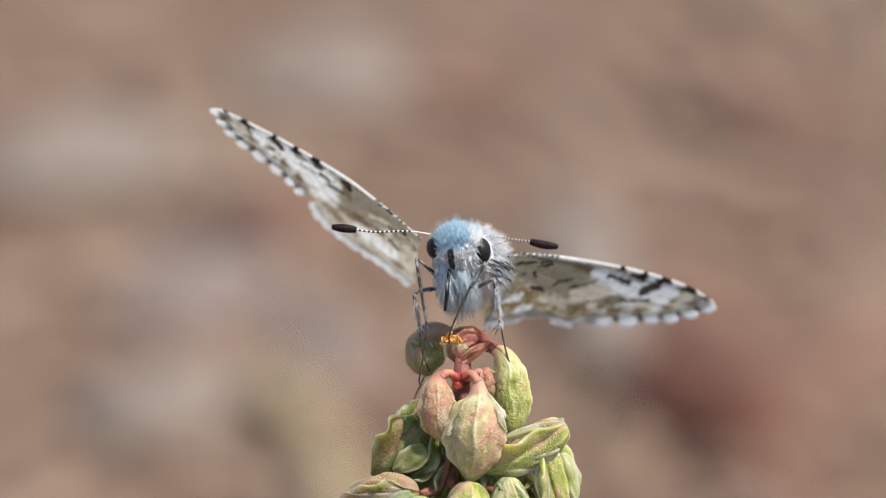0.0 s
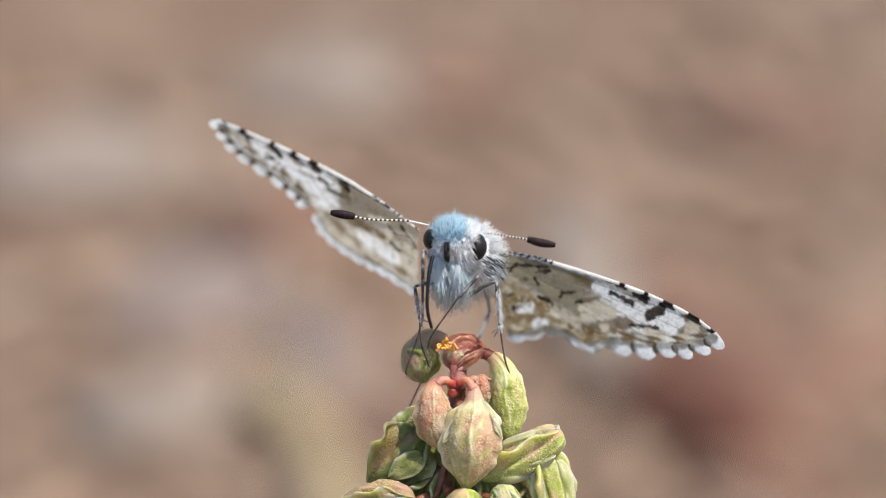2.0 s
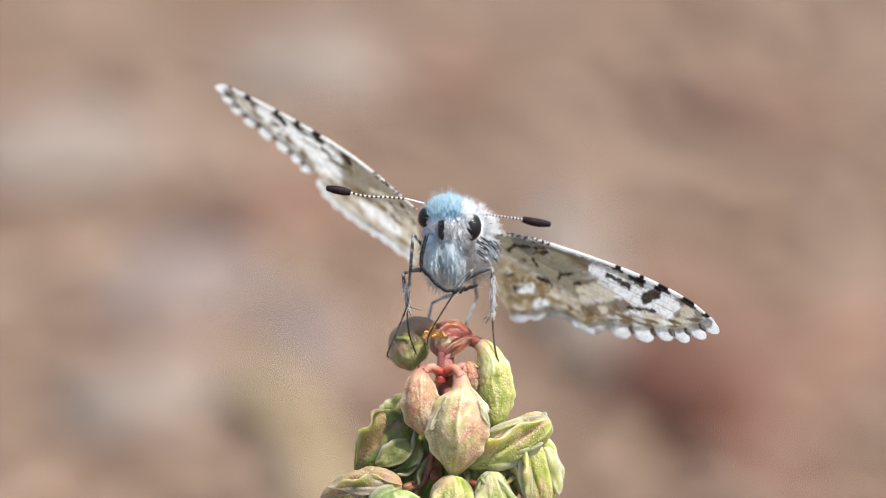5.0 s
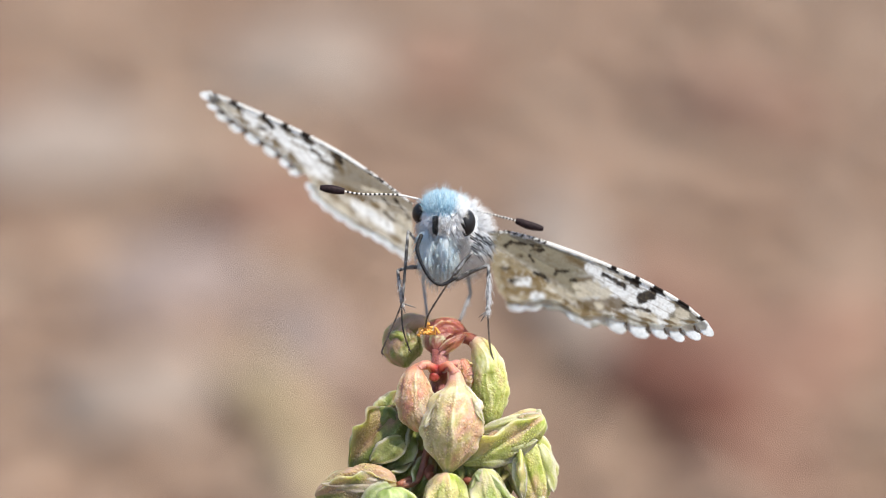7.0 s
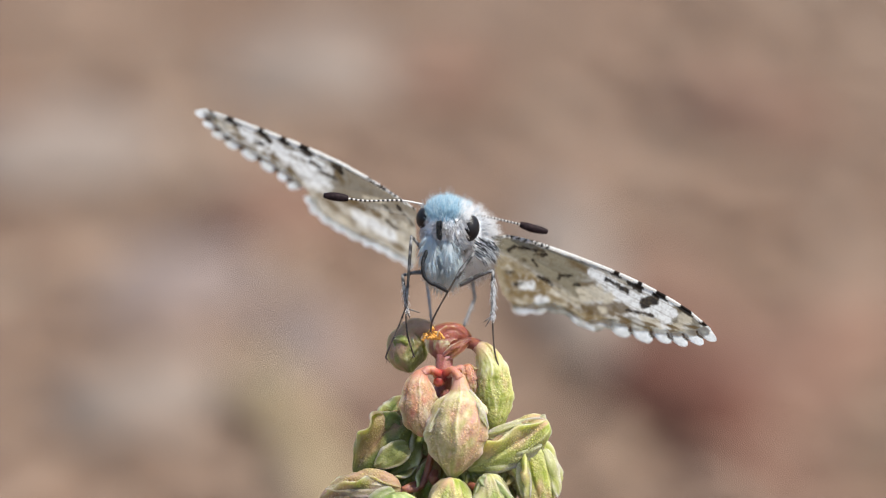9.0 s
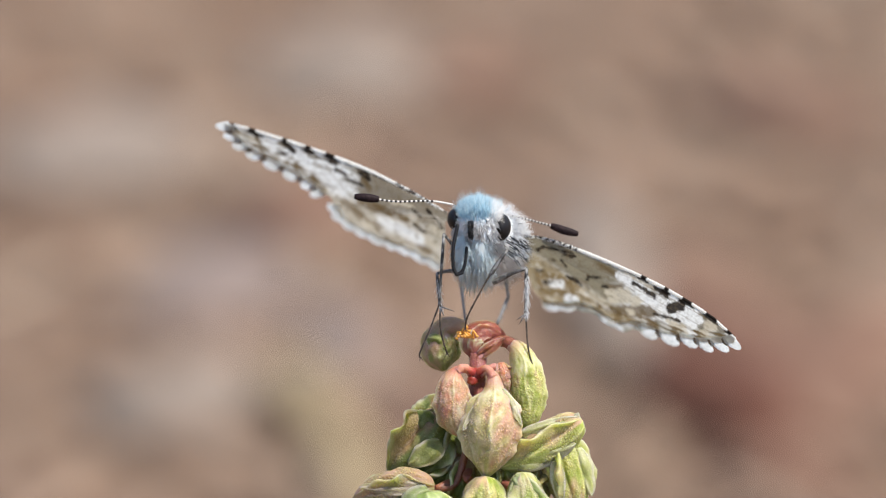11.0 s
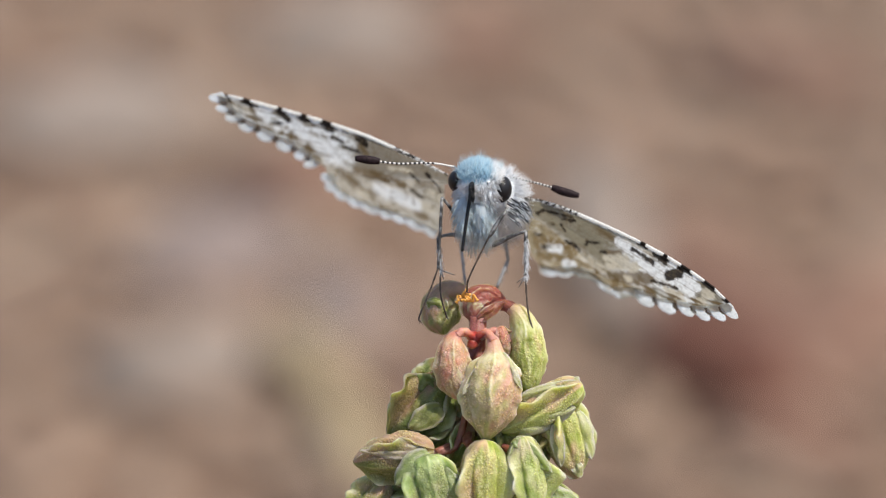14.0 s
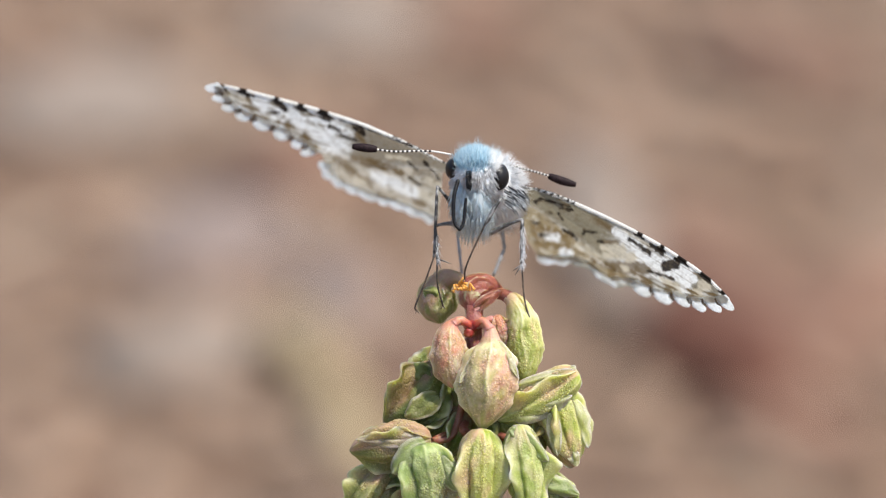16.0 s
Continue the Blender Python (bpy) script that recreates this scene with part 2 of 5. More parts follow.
def g(a, b, d=0.0):
    """A place on the insect or seed head: right, up and away from the red knot, in 1/32 mm."""
    return Vector((a, d, b)) * U


def ball(bm, centre, radii, turn=None, rings=20, segments=28, wobble=0.0, seed=0):
    m = Matrix.Translation(centre) @ (turn.to_4x4() if turn else Matrix.Identity(4))
    vs = bmesh.ops.create_uvsphere(bm, u_segments=segments, v_segments=rings, radius=1)["verts"]
    for v in vs:
        k = 1 + wobble * noise.noise(v.co * 2.2 + Vector((seed, seed * 1.7, 0)))
        v.co = m @ Vector((v.co.x * radii[0] * k, v.co.y * radii[1] * k, v.co.z * radii[2] * k))


def fur(bm, rng, centre, radii, count, length, where, lie, thick=0.7, turn=None):
    """Single tapered hairs on an egg-shaped body. where(n) keeps a hair by its normal, lie(n) is the way that it is combed."""
    turn = turn or Matrix.Identity(3)
    made, clump = 0, 0
    while made < count:
        if clump == 0:
            key = Vector((rng.gauss(0, 1), rng.gauss(0, 1), rng.gauss(0, 1))).normalized()
            stray = 0.30 * Vector((rng.gauss(0, 1), rng.gauss(0, 1), rng.gauss(0, 1)))
            clump = 7
        clump -= 1
        n = (key + 0.07 * Vector((rng.gauss(0, 1), rng.gauss(0, 1), rng.gauss(0, 1)))).normalized()
        if not where(n):
            clump = 0
            continue
        made += 1
        root = centre + turn @ Vector((n.x * radii[0], n.y * radii[1], n.z * radii[2])) * 0.97
        out = turn @ Vector((key.x / radii[0], key.y / radii[1], key.z / radii[2])).normalized()
        way = (out + lie(n) + stray + 0.10 * Vector((rng.gauss(0, 1), rng.gauss(0, 1), rng.gauss(0, 1)))).normalized()
        ln = length * rng.uniform(0.55, 1.25)
        tip = root + way * ln + lie(n) * ln * 0.35
        mid = root + way * ln * 0.55
        s = way.orthogonal().normalized()
        s = Matrix.Rotation(rng.uniform(0, math.tau), 3, way) @ s
        w = thick * U * rng.uniform(0.7, 1.2)
        q = way.cross(s)
        a = [bm.verts.new(root + (s * math.cos(k) + q * math.sin(k)) * w) for k in (0, 2.09, 4.19)]
        c = [bm.verts.new(mid + (s * math.cos(k) + q * math.sin(k)) * w * 0.8) for k in (0, 2.09, 4.19)]
        e = bm.verts.new(tip)
        for k in range(3):
            bm.faces.new((a[k], a[(k + 1) % 3], c[(k + 1) % 3], c[k]))
            bm.faces.new((c[k], c[(k + 1) % 3], e))


# ---- ground ----
def build_ground():
    bm = bmesh.new()
    xs = [-3000, -300, -30, -6, -2] + [i * 0.02 for i in range(-40, 41)] + [2, 6, 30, 300, 3000]
    ys = [-3000, -300, -30, -6, -2, -0.6] + [i * 0.02 for i in range(-15, 81)] + [2.5, 6, 30, 300, 3000]
    grid = []
    for y in ys:
        row = []
        for x in xs:
            near = max(0.0, 1 - max(abs(x), abs(y - 0.7)) / 1.2)
            z = near * (0.010 * noise.noise(Vector((x * 9, y * 9, 0))) + 0.005 * noise.noise(Vector((x * 30, y * 30, 4))))
            row.append(bm.verts.new((x, y, z)))
        grid.append(row)
    for r0, r1 in zip(grid, grid[1:]):
        for i in range(len(xs) - 1):
            bm.faces.new((r0[i], r0[i + 1], r1[i + 1], r1[i]))
    tagged(link("ground", bm, M_GROUND), "dry reddish brown bare soil with crumbs and litter", "ground", kind="structure")


build_ground()


def build_litter():
    rng = random.Random(5)
    bm = bmesh.new()
    for _ in range(2600):
        x, y = rng.uniform(-0.45, 0.45), rng.uniform(0.15, 1.5)
        ln, w = rng.uniform(0.006, 0.028), rng.uniform(0.003, 0.010)
        a = rng.uniform(0, math.tau)
        h = rng.uniform(0.001, 0.005)
        c = Vector((x, y, 0.010 * noise.noise(Vector((x * 9, y * 9, 0))) + h + 0.002))
        d, e = Vector((math.cos(a), math.sin(a), rng.uniform(-0.25, 0.25))), Vector((-math.sin(a), math.cos(a), rng.uniform(-0.3, 0.3)))
        ring = [bm.verts.new(c + d * ln * math.cos(k) * rng.uniform(0.8, 1.1) + e * w * math.sin(k)) for k in (0, 1.0, 2.1, 3.14, 4.2, 5.3)]
        top = bm.verts.new(c + Vector((0, 0, h)))
        for k in range(6):
            bm.faces.new((ring[k], ring[(k + 1) % 6], top))
    tagged(link("leaf_litter", bm, M_LITTER, smooth=False), "brown dry leaf and bark crumbs strewn over the soil", "litter", kind="stuff")


build_litter()


def stone(name, x, y, rx, ry, h, turn, mat, label, category, seed):
    bm = bmesh.new()
    ball(bm, Vector((0, 0, 0)), (rx, ry, h), rings=14, segments=20, wobble=0.45, seed=seed)
    for v in bm.verts:
        v.co.z = max(v.co.z, -0.006)
    ob = link(name, bm, mat)
    ob.matrix_world = pose(x, y, 0.004, 0, 0, turn)
    return tagged(ob, label, category)


PALE = "rough pale grey-pink stone lying on dry soil"
stone("stone", -0.049, 1.015, 0.042, 0.060, 0.012, 10, M_STONE, PALE, "stone", 1)
stone("stone", -0.150, 0.900, 0.050, 0.050, 0.010, -20, M_STONE, PALE, "stone", 2)
stone("stone", 0.060, 0.760, 0.018, 0.085, 0.012, 4, M_STONE, PALE, "stone", 3)
stone("stone", -0.092, 0.640, 0.030, 0.028, 0.010, 30, M_STONE, PALE, "stone", 4)
stone("stone", -0.090, 0.740, 0.030, 0.050, 0.010, -15, M_GREYSTONE, "dull purple-grey stone half sunk in the soil", "stone", 5)
stone("stone", -0.040, 0.690, 0.016, 0.040, 0.010, 15, M_GREYSTONE, "dull purple-grey stone half sunk in the soil", "stone", 6)
stone("bark_chunk", 0.087, 0.625, 0.026, 0.042, 0.024, 20, M_DARKBARK, "dark reddish brown chunk of fallen bark", "bark", 7)
stone("bark_chunk", 0.090, 0.735, 0.018, 0.022, 0.014, 50, M_REDBARK, "dark reddish brown chunk of fallen bark", "bark", 8)
stone("bark_chunk", 0.012, 1.000, 0.024, 0.032, 0.010, -30, M_REDBARK, "dark reddish brown chunk of fallen bark", "bark", 9)
stone("bark_chunk", 0.150, 0.960, 0.030, 0.050, 0.010, 40, M_REDBARK, "dark reddish brown chunk of fallen bark", "bark", 10)
stone("bark_chunk", -0.056, 0.820, 0.032, 0.034, 0.012, 0, M_REDBARK, "dark reddish brown chunk of fallen bark", "bark", 11)


def straw(x0, y0, x1, y1, r):
    bm = bmesh.new()
    tube(bm, spline([(x0, y0, 0.008), ((x0 + x1) / 2 + 0.004, (y0 + y1) / 2, 0.011), (x1, y1, 0.008)], 10), [r * (0.75 + 0.25 * math.sin(k)) for k in range(11)])
    stick = tagged(link("dry_stick", bm, M_STRAW), "thick straw-coloured dry stick lying on the soil", "stick")
    for k, f in enumerate((0.22, 0.48, 0.76)):
        bm = bmesh.new()
        c = Vector((x0 + (x1 - x0) * f + 0.003, y0 + (y1 - y0) * f, 0.010))
        ball(bm, c, (r * 1.12, r * 0.7, r * 1.12), rings=10, segments=14, wobble=0.2, seed=k)
        part("joint", bm, M_STRAW, stick)
    return stick


straw(-0.057, 0.650, -0.023, 0.545, 0.0098)


def weed(x, y, seed):
    rng = random.Random(seed)
    root = tagged(new("weed"), "small grey-green weed tuft in the soil", "plant")
    root.location = (x, y, 0)
    for k in range(16):
        bm = bmesh.new()
        a, ln = rng.uniform(0, math.tau), rng.uniform(0.014, 0.03)
        c = Vector((rng.gauss(0, 0.007), rng.gauss(0, 0.010), 0.001))
        d = Vector((math.cos(a), math.sin(a), rng.uniform(0.2, 1.2))).normalized()
        s = d.orthogonal().normalized() * ln * 0.2
        up = d.cross(s).normalized() * ln * 0.05
        v = [bm.verts.new(p) for p in (c, c + d * ln * 0.3 + s * 0.8, c + d * ln * 0.65 + s * 0.8, c + d * ln, c + d * ln * 0.65 - s * 0.8, c + d * ln * 0.3 - s * 0.8)]
        m0, m1 = bm.verts.new(c + d * ln * 0.3 - up), bm.verts.new(c + d * ln * 0.65 - up)
        for q in ((v[0], v[1], m0), (v[1], v[2], m1, m0), (v[2], v[3], m1), (v[3], v[4], m1), (v[4], v[5], m0, m1), (v[5], v[0], m0)):
            bm.faces.new(q)
        part("leaf", bm, M_WEED, root)
    return root


stone("bark_chunk", 0.105, 0.575, 0.022, 0.026, 0.012, 60, M_REDBARK, "dark reddish brown chunk of fallen bark", "bark", 12)
stone("bark_chunk", 0.002, 0.600, 0.020, 0.040, 0.010, 15, M_REDBARK, "dark reddish brown chunk of fallen bark", "bark", 13)
stone("bark_chunk", 0.118, 0.640, 0.030, 0.034, 0.012, 35, M_REDBARK, "dark reddish brown chunk of fallen bark", "bark", 14)
stone("bark_chunk", 0.098, 0.705, 0.024, 0.034, 0.012, 25, M_REDBARK, "dark reddish brown chunk of fallen bark", "bark", 15)
stone("bark_chunk", 0.140, 0.690, 0.034, 0.024, 0.010, 10, M_REDBARK, "dark reddish brown chunk of fallen bark", "bark", 16)
weed(0.050, 0.61, 3)

# ---- seed stalk ----
stalk = tagged(new("seed_stalk"), "upright stalk with clustered green and pink winged seed pods", "plant")
stalk.matrix_world = Matrix.Translation((NODE.translation.x, NODE.translation.y + 0.0015, 0))
TO_STALK = stalk.matrix_world.inverted() @ NODE


def stalk_part(name, bm, mat, label="", parent=None, smooth=True):
    bm.transform(TO_STALK)
    return part(name, bm, mat, parent or stalk, label, smooth)


def pod(a, b, d, wide, high, deep, lean, yaw, pitch, mat, seed, rib=1.0, taper=0.0, lobes=3, label="", blush=0.25, side=(0.0, 0.6), warts=1.0, fine=True):
    """A three-valved seed pod: swollen warty valves, a keel on each and thick wavy wings along the seams."""
    bm = bmesh.new()
    lay = bm.verts.layers.float_color.new("skin")
    rows, cols = (48, 120) if fine else (26, 66)
    rng = random.Random(seed)
    turn = (Matrix.Rotation(radians(lean), 3, "Y") @ Matrix.Rotation(radians(pitch), 3, "X") @ Matrix.Rotation(radians(yaw), 3, "Z"))
    bend = rng.uniform(-0.14, 0.14)
    grid = []
    for i in range(rows + 1):
        t = i / rows
        low = step(t, 0.45, 1.0)
        s = max(0.0, math.sin(math.pi * (t ** (0.86 + taper)))) ** (0.44 + 0.16 * low)
        mid = math.sin(math.pi * t)
        ring = []
        for j in range(cols):
            f = math.tau * j / cols
            c = max(-1.0, min(1.0, math.cos(lobes * f + 0.5 * noise.noise(Vector((t * 2.6, seed, 2))))))  # 1 on a keel, -1 on a seam
            keel = math.exp(-(math.acos(c) / 0.22) ** 2) * (0.5 + 0.5 * noise.noise(Vector((t * 4, seed, 8))) + 0.5 * (1 - t))
            groove = math.exp(-((math.pi - math.acos(c) - 0.95) / 0.34) ** 2)
            seam = math.exp(-((math.pi - math.acos(c)) / 0.42) ** 2)
            q = Vector((math.sin(f), -math.cos(f), (0.5 - t) * 2))
            wave = 1 + 0.8 * noise.noise(Vector((t * 5.2 + seed, math.floor(f * lobes / math.tau + 0.5), 1)))
            r = s * (0.74 + rib * (0.08 * keel - 0.13 * groove * mid + 0.36 * seam * wave * (0.2 + 0.8 * mid)))
            dent = noise.noise(q * 1.7 + Vector((seed, 0, 0)))
            lump = noise.noise(q * 4.6 + Vector((0, seed, 0)))
            r *= 1 + 0.13 * dent + (1 - 0.7 * seam) * (0.05 * lump + 0.05 * abs(noise.noise(q * 8 + Vector((0, 0, seed)))) + 0.022 * noise.noise(q * 19 + Vector((0, 0, seed))))
            p = Vector((r * q.x * wide, r * q.y * deep, (0.5 - t) * 2 * high))
            p.x += bend * wide * mid + seam * 0.18 * wide * noise.noise(Vector((t * 5, f, seed)))
            p.y += seam * 0.65 * deep * noise.noise(Vector((t * 3.4, seed, f)))
            v = bm.verts.new(g(a, b, d) + (turn @ p) * U)
            k = min(1.0, max(0.0, 0.50 + 0.16 * keel + 0.38 * seam * seam - 0.14 * groove * mid + 0.26 * lump + 0.2 * dent))
            h = step(q.x * side[0] + q.z * side[1] + 0.9 * noise.noise(q * 2.3 + Vector((3, seed, 1))) + blush, 0.1, 1.0) * (1 - 0.45 * seam)
            w = warts * (1 - 0.75 * step(seam, 0.2, 0.7)) * step(mid, 0.12, 0.5) * (0.35 + 0.65 * step(noise.noise(q * 2.6 + Vector((seed, 5, 1))), -0.35, 0.25))
            v[lay] = (k, h, w, 1)
            ring.append(v)
        grid.append(ring)
    for r0, r1 in zip(grid, grid[1:]):
        for j in range(cols):
            bm.faces.new((r0[j], r1[j], r1[(j + 1) % cols], r0[(j + 1) % cols]))
    bmesh.ops.remove_doubles(bm, verts=bm.verts, dist=1e-7)
    bmesh.ops.recalc_face_normals(bm, faces=bm.faces)
    return stalk_part("seed_pod", bm, mat, label)


def curved_pod(pts, radii, mat, seed, deep=0.8, blush=0.2, side=(0.0, 0.5), warts=1.0, rib=1.0, label="", lobes=2, twist=0.0):
    """A pod that grows out of its own bent neck: lobed round a curved middle line, a keel in front and thin crests along the seams."""
    bm = bmesh.new()
    lay = bm.verts.layers.float_color.new("skin")
    rows, cols = 84, 132
    line = spline([g(*p) for p in pts], rows)
    run = [0.0]
    for a, b in zip(pts, pts[1:]):
        run.append(run[-1] + math.dist(a, b))
    widths = [(w[0] / run[-1], w[1]) for w in spline(list(zip(run, radii)), 200)]
    front = Vector((0, -1, 0))
    grid = []
    for i, c in enumerate(line):
        t = i / rows
        way = (line[min(i + 1, rows)] - line[max(i - 1, 0)]).normalized()
        across = way.cross(front).normalized()
        out = across.cross(way).normalized()
        wide = float(np.interp(t, [w[0] for w in widths], [w[1] for w in widths]))
        swell = step(wide, 12, 34)
        ring = []
        for j in range(cols):
            f = math.tau * j / cols
            ph = math.acos(max(-1.0, min(1.0, math.cos(lobes * (f - twist) + 0.7 * noise.noise(Vector((t * 3, seed, 2)))))))
            keel = math.exp(-(ph / 0.17) ** 2) * swell * (1 - step(t, 0.62, 0.95))
            groove = math.exp(-((math.pi - ph - 0.75) / 0.30) ** 2) * swell
            seam = math.exp(-((math.pi - ph) / 0.40) ** 2) * swell
            q = Vector((math.sin(f), -math.cos(f), 2 - 4 * t))
            crest = 1 + 0.9 * noise.noise(Vector((t * 9 + seed, math.sin(f), 1))) + 0.2 * noise.noise(Vector((t * 26 + seed, math.sin(f), 4)))
            lump = noise.noise(q * 4.2 + Vector((0, seed, 0)))
            knob = noise.noise(q * 8.5 + Vector((0, 0, seed))) + 0.5 * noise.noise(q * 17 + Vector((0, 2, seed)))
            r = wide * (0.86 + rib * (0.13 * keel - 0.06 * groove + 0.20 * seam * crest)) * (1 + swell * (0.11 * noise.noise(q * 1.6 + Vector((seed, 0, 0))) + 0.05 * lump + 0.025 * knob))
            v = bm.verts.new(c + (across * math.sin(f) + out * math.cos(f) * deep) * r * U)
            collar = step(wide, 12, 30) * (1 - step(t + 0.10 * noise.noise(Vector((math.sin(f) * 2, math.cos(f) * 2, seed))), 0.34, 0.44)) * step(-t, -0.5, -0.3)
            neck = 1 - step(wide, 14, 30) if t < 0.4 else 0.0
            k = 0.52 + 0.20 * keel + 0.40 * seam * seam - 0.06 * groove + 0.30 * lump + 0.12 * knob + 0.2 * noise.noise(q * 1.7 + Vector((seed, 9, 0)))
            h = step(q.x * side[0] + (0.5 - t) * 2 * side[1] + 0.8 * noise.noise(q * 2.1 + Vector((3, seed, 1))) + blush, 0.1, 1.0) * (1 - 0.6 * seam) * (1 - 0.7 * keel) * (1 - 0.85 * collar)
            h = max(h, neck)
            v[lay] = (min(1.0, max(0.0, k + 0.3 * collar)), h, warts * swell * (1 - collar) * (1 - 0.8 * step(seam, 0.2, 0.7)) * (0.35 + 0.65 * step(noise.noise(q * 2.6 + Vector((seed, 5, 1))), -0.35, 0.25)), 1)
            ring.append(v)
        grid.append(ring)
    for r0, r1 in zip(grid, grid[1:]):
        for j in range(cols):
            bm.faces.new((r0[j], r1[j], r1[(j + 1) % cols], r0[(j + 1) % cols]))
    bm.faces.new(grid[0])
    bm.faces.new(grid[-1][::-1])
    bmesh.ops.recalc_face_normals(bm, faces=bm.faces)
    return stalk_part("seed_pod", bm, mat, label)


def flap(owner, root, tip, width, out, curl, mat, seed, blush=0.0):
    """A smooth leafy wing of a pod, thick and curled, from its root to its tip."""
    bm = bmesh.new()
    lay = bm.verts.layers.float_color.new("skin")
    r, e = Vector((root[0], root[2], root[1])), Vector((tip[0], tip[2], tip[1]))
    way = e - r
    side = Vector((way.z, 0, -way.x)).normalized()
    front = Vector((0, -1, 0))
    n, m = 20, 14
    faces = []
    for back in (0, 1):
        grid = []
        for i in range(n + 1):
            t = i / n
            w = width * max(0.02, math.sin(math.pi * min(1, 0.10 + 0.90 * t ** 0.85)) ** 0.6)
            row = []
            for j in range(m + 1):
                x = j / m * 2 - 1
                lift = out * math.sin(math.pi * t * 0.9) - curl * x * x * (0.4 + 0.6 * t) + 8 * noise.noise(Vector((t * 2.4, x * 1.5, seed)))
                edge_in = 1 - 0.35 * max(0.0, abs(x) - 0.8) / 0.2
                p = r + way * t + side * x * w * (1 + 0.14 * noise.noise(Vector((t * 4, math.copysign(3, x), seed)))) + front * (lift - back * 3.5 * edge_in)
                v = bm.verts.new(Vector((p.x, p.y, p.z)) * U)
                k = 0.42 + 0.5 * step(abs(x), 0.66, 0.95) + 0.3 * step(t, 0.85, 1.0) + 0.35 * noise.noise(Vector((t * 3, x * 2, seed + 4)))
                v[lay] = (min(1.0, max(0.0, k)), blush, 0.3, 1)
                row.append(v)
            grid.append(row)
        faces.append(grid)
    for grid, flip in ((faces[0], False), (faces[1], True)):
        for i in range(n):
            for j in range(m):
                q = (grid[i][j], grid[i][j + 1], grid[i + 1][j + 1], grid[i + 1][j])
                bm.faces.new(q[::-1] if flip else q)
    fr, bk = faces
    rim = [(0, j) for j in range(m)] + [(i, m) for i in range(n)] + [(n, j) for j in range(m, 0, -1)] + [(i, 0) for i in range(n, 0, -1)]
    for (i0, j0), (i1, j1) in zip(rim, rim[1:] + rim[:1]):
        bm.faces.new((fr[i0][j0], bk[i0][j0], bk[i1][j1], fr[i1][j1]))
    bmesh.ops.recalc_face_normals(bm, faces=bm.faces)
    return stalk_part("pod_wing", bm, mat, "", owner)


def skin_all(bm, ridge, blush, warts):
    lay = bm.verts.layers.float_color.get("skin") or bm.verts.layers.float_color.new("skin")
    for v in bm.verts:
        k = 0.25 * noise.noise(v.co * 4000)
        v[lay] = (ridge + k, min(1.0, max(0.0, blush + 2 * k)), warts, 1)


def pedicel(pts, r0, r1, mat=None, blush=0.5, warts=0.2, power=1.6):
    bm = bmesh.new()
    c = spline([g(*p) for p in pts], 18)
    tube(bm, c, [(r0 + (r1 - r0) * (k / 18) ** power) * U for k in range(19)], 12)
    skin_all(bm, 0.5, blush, warts)
    return stalk_part("pedicel", bm, mat or M_STALK)


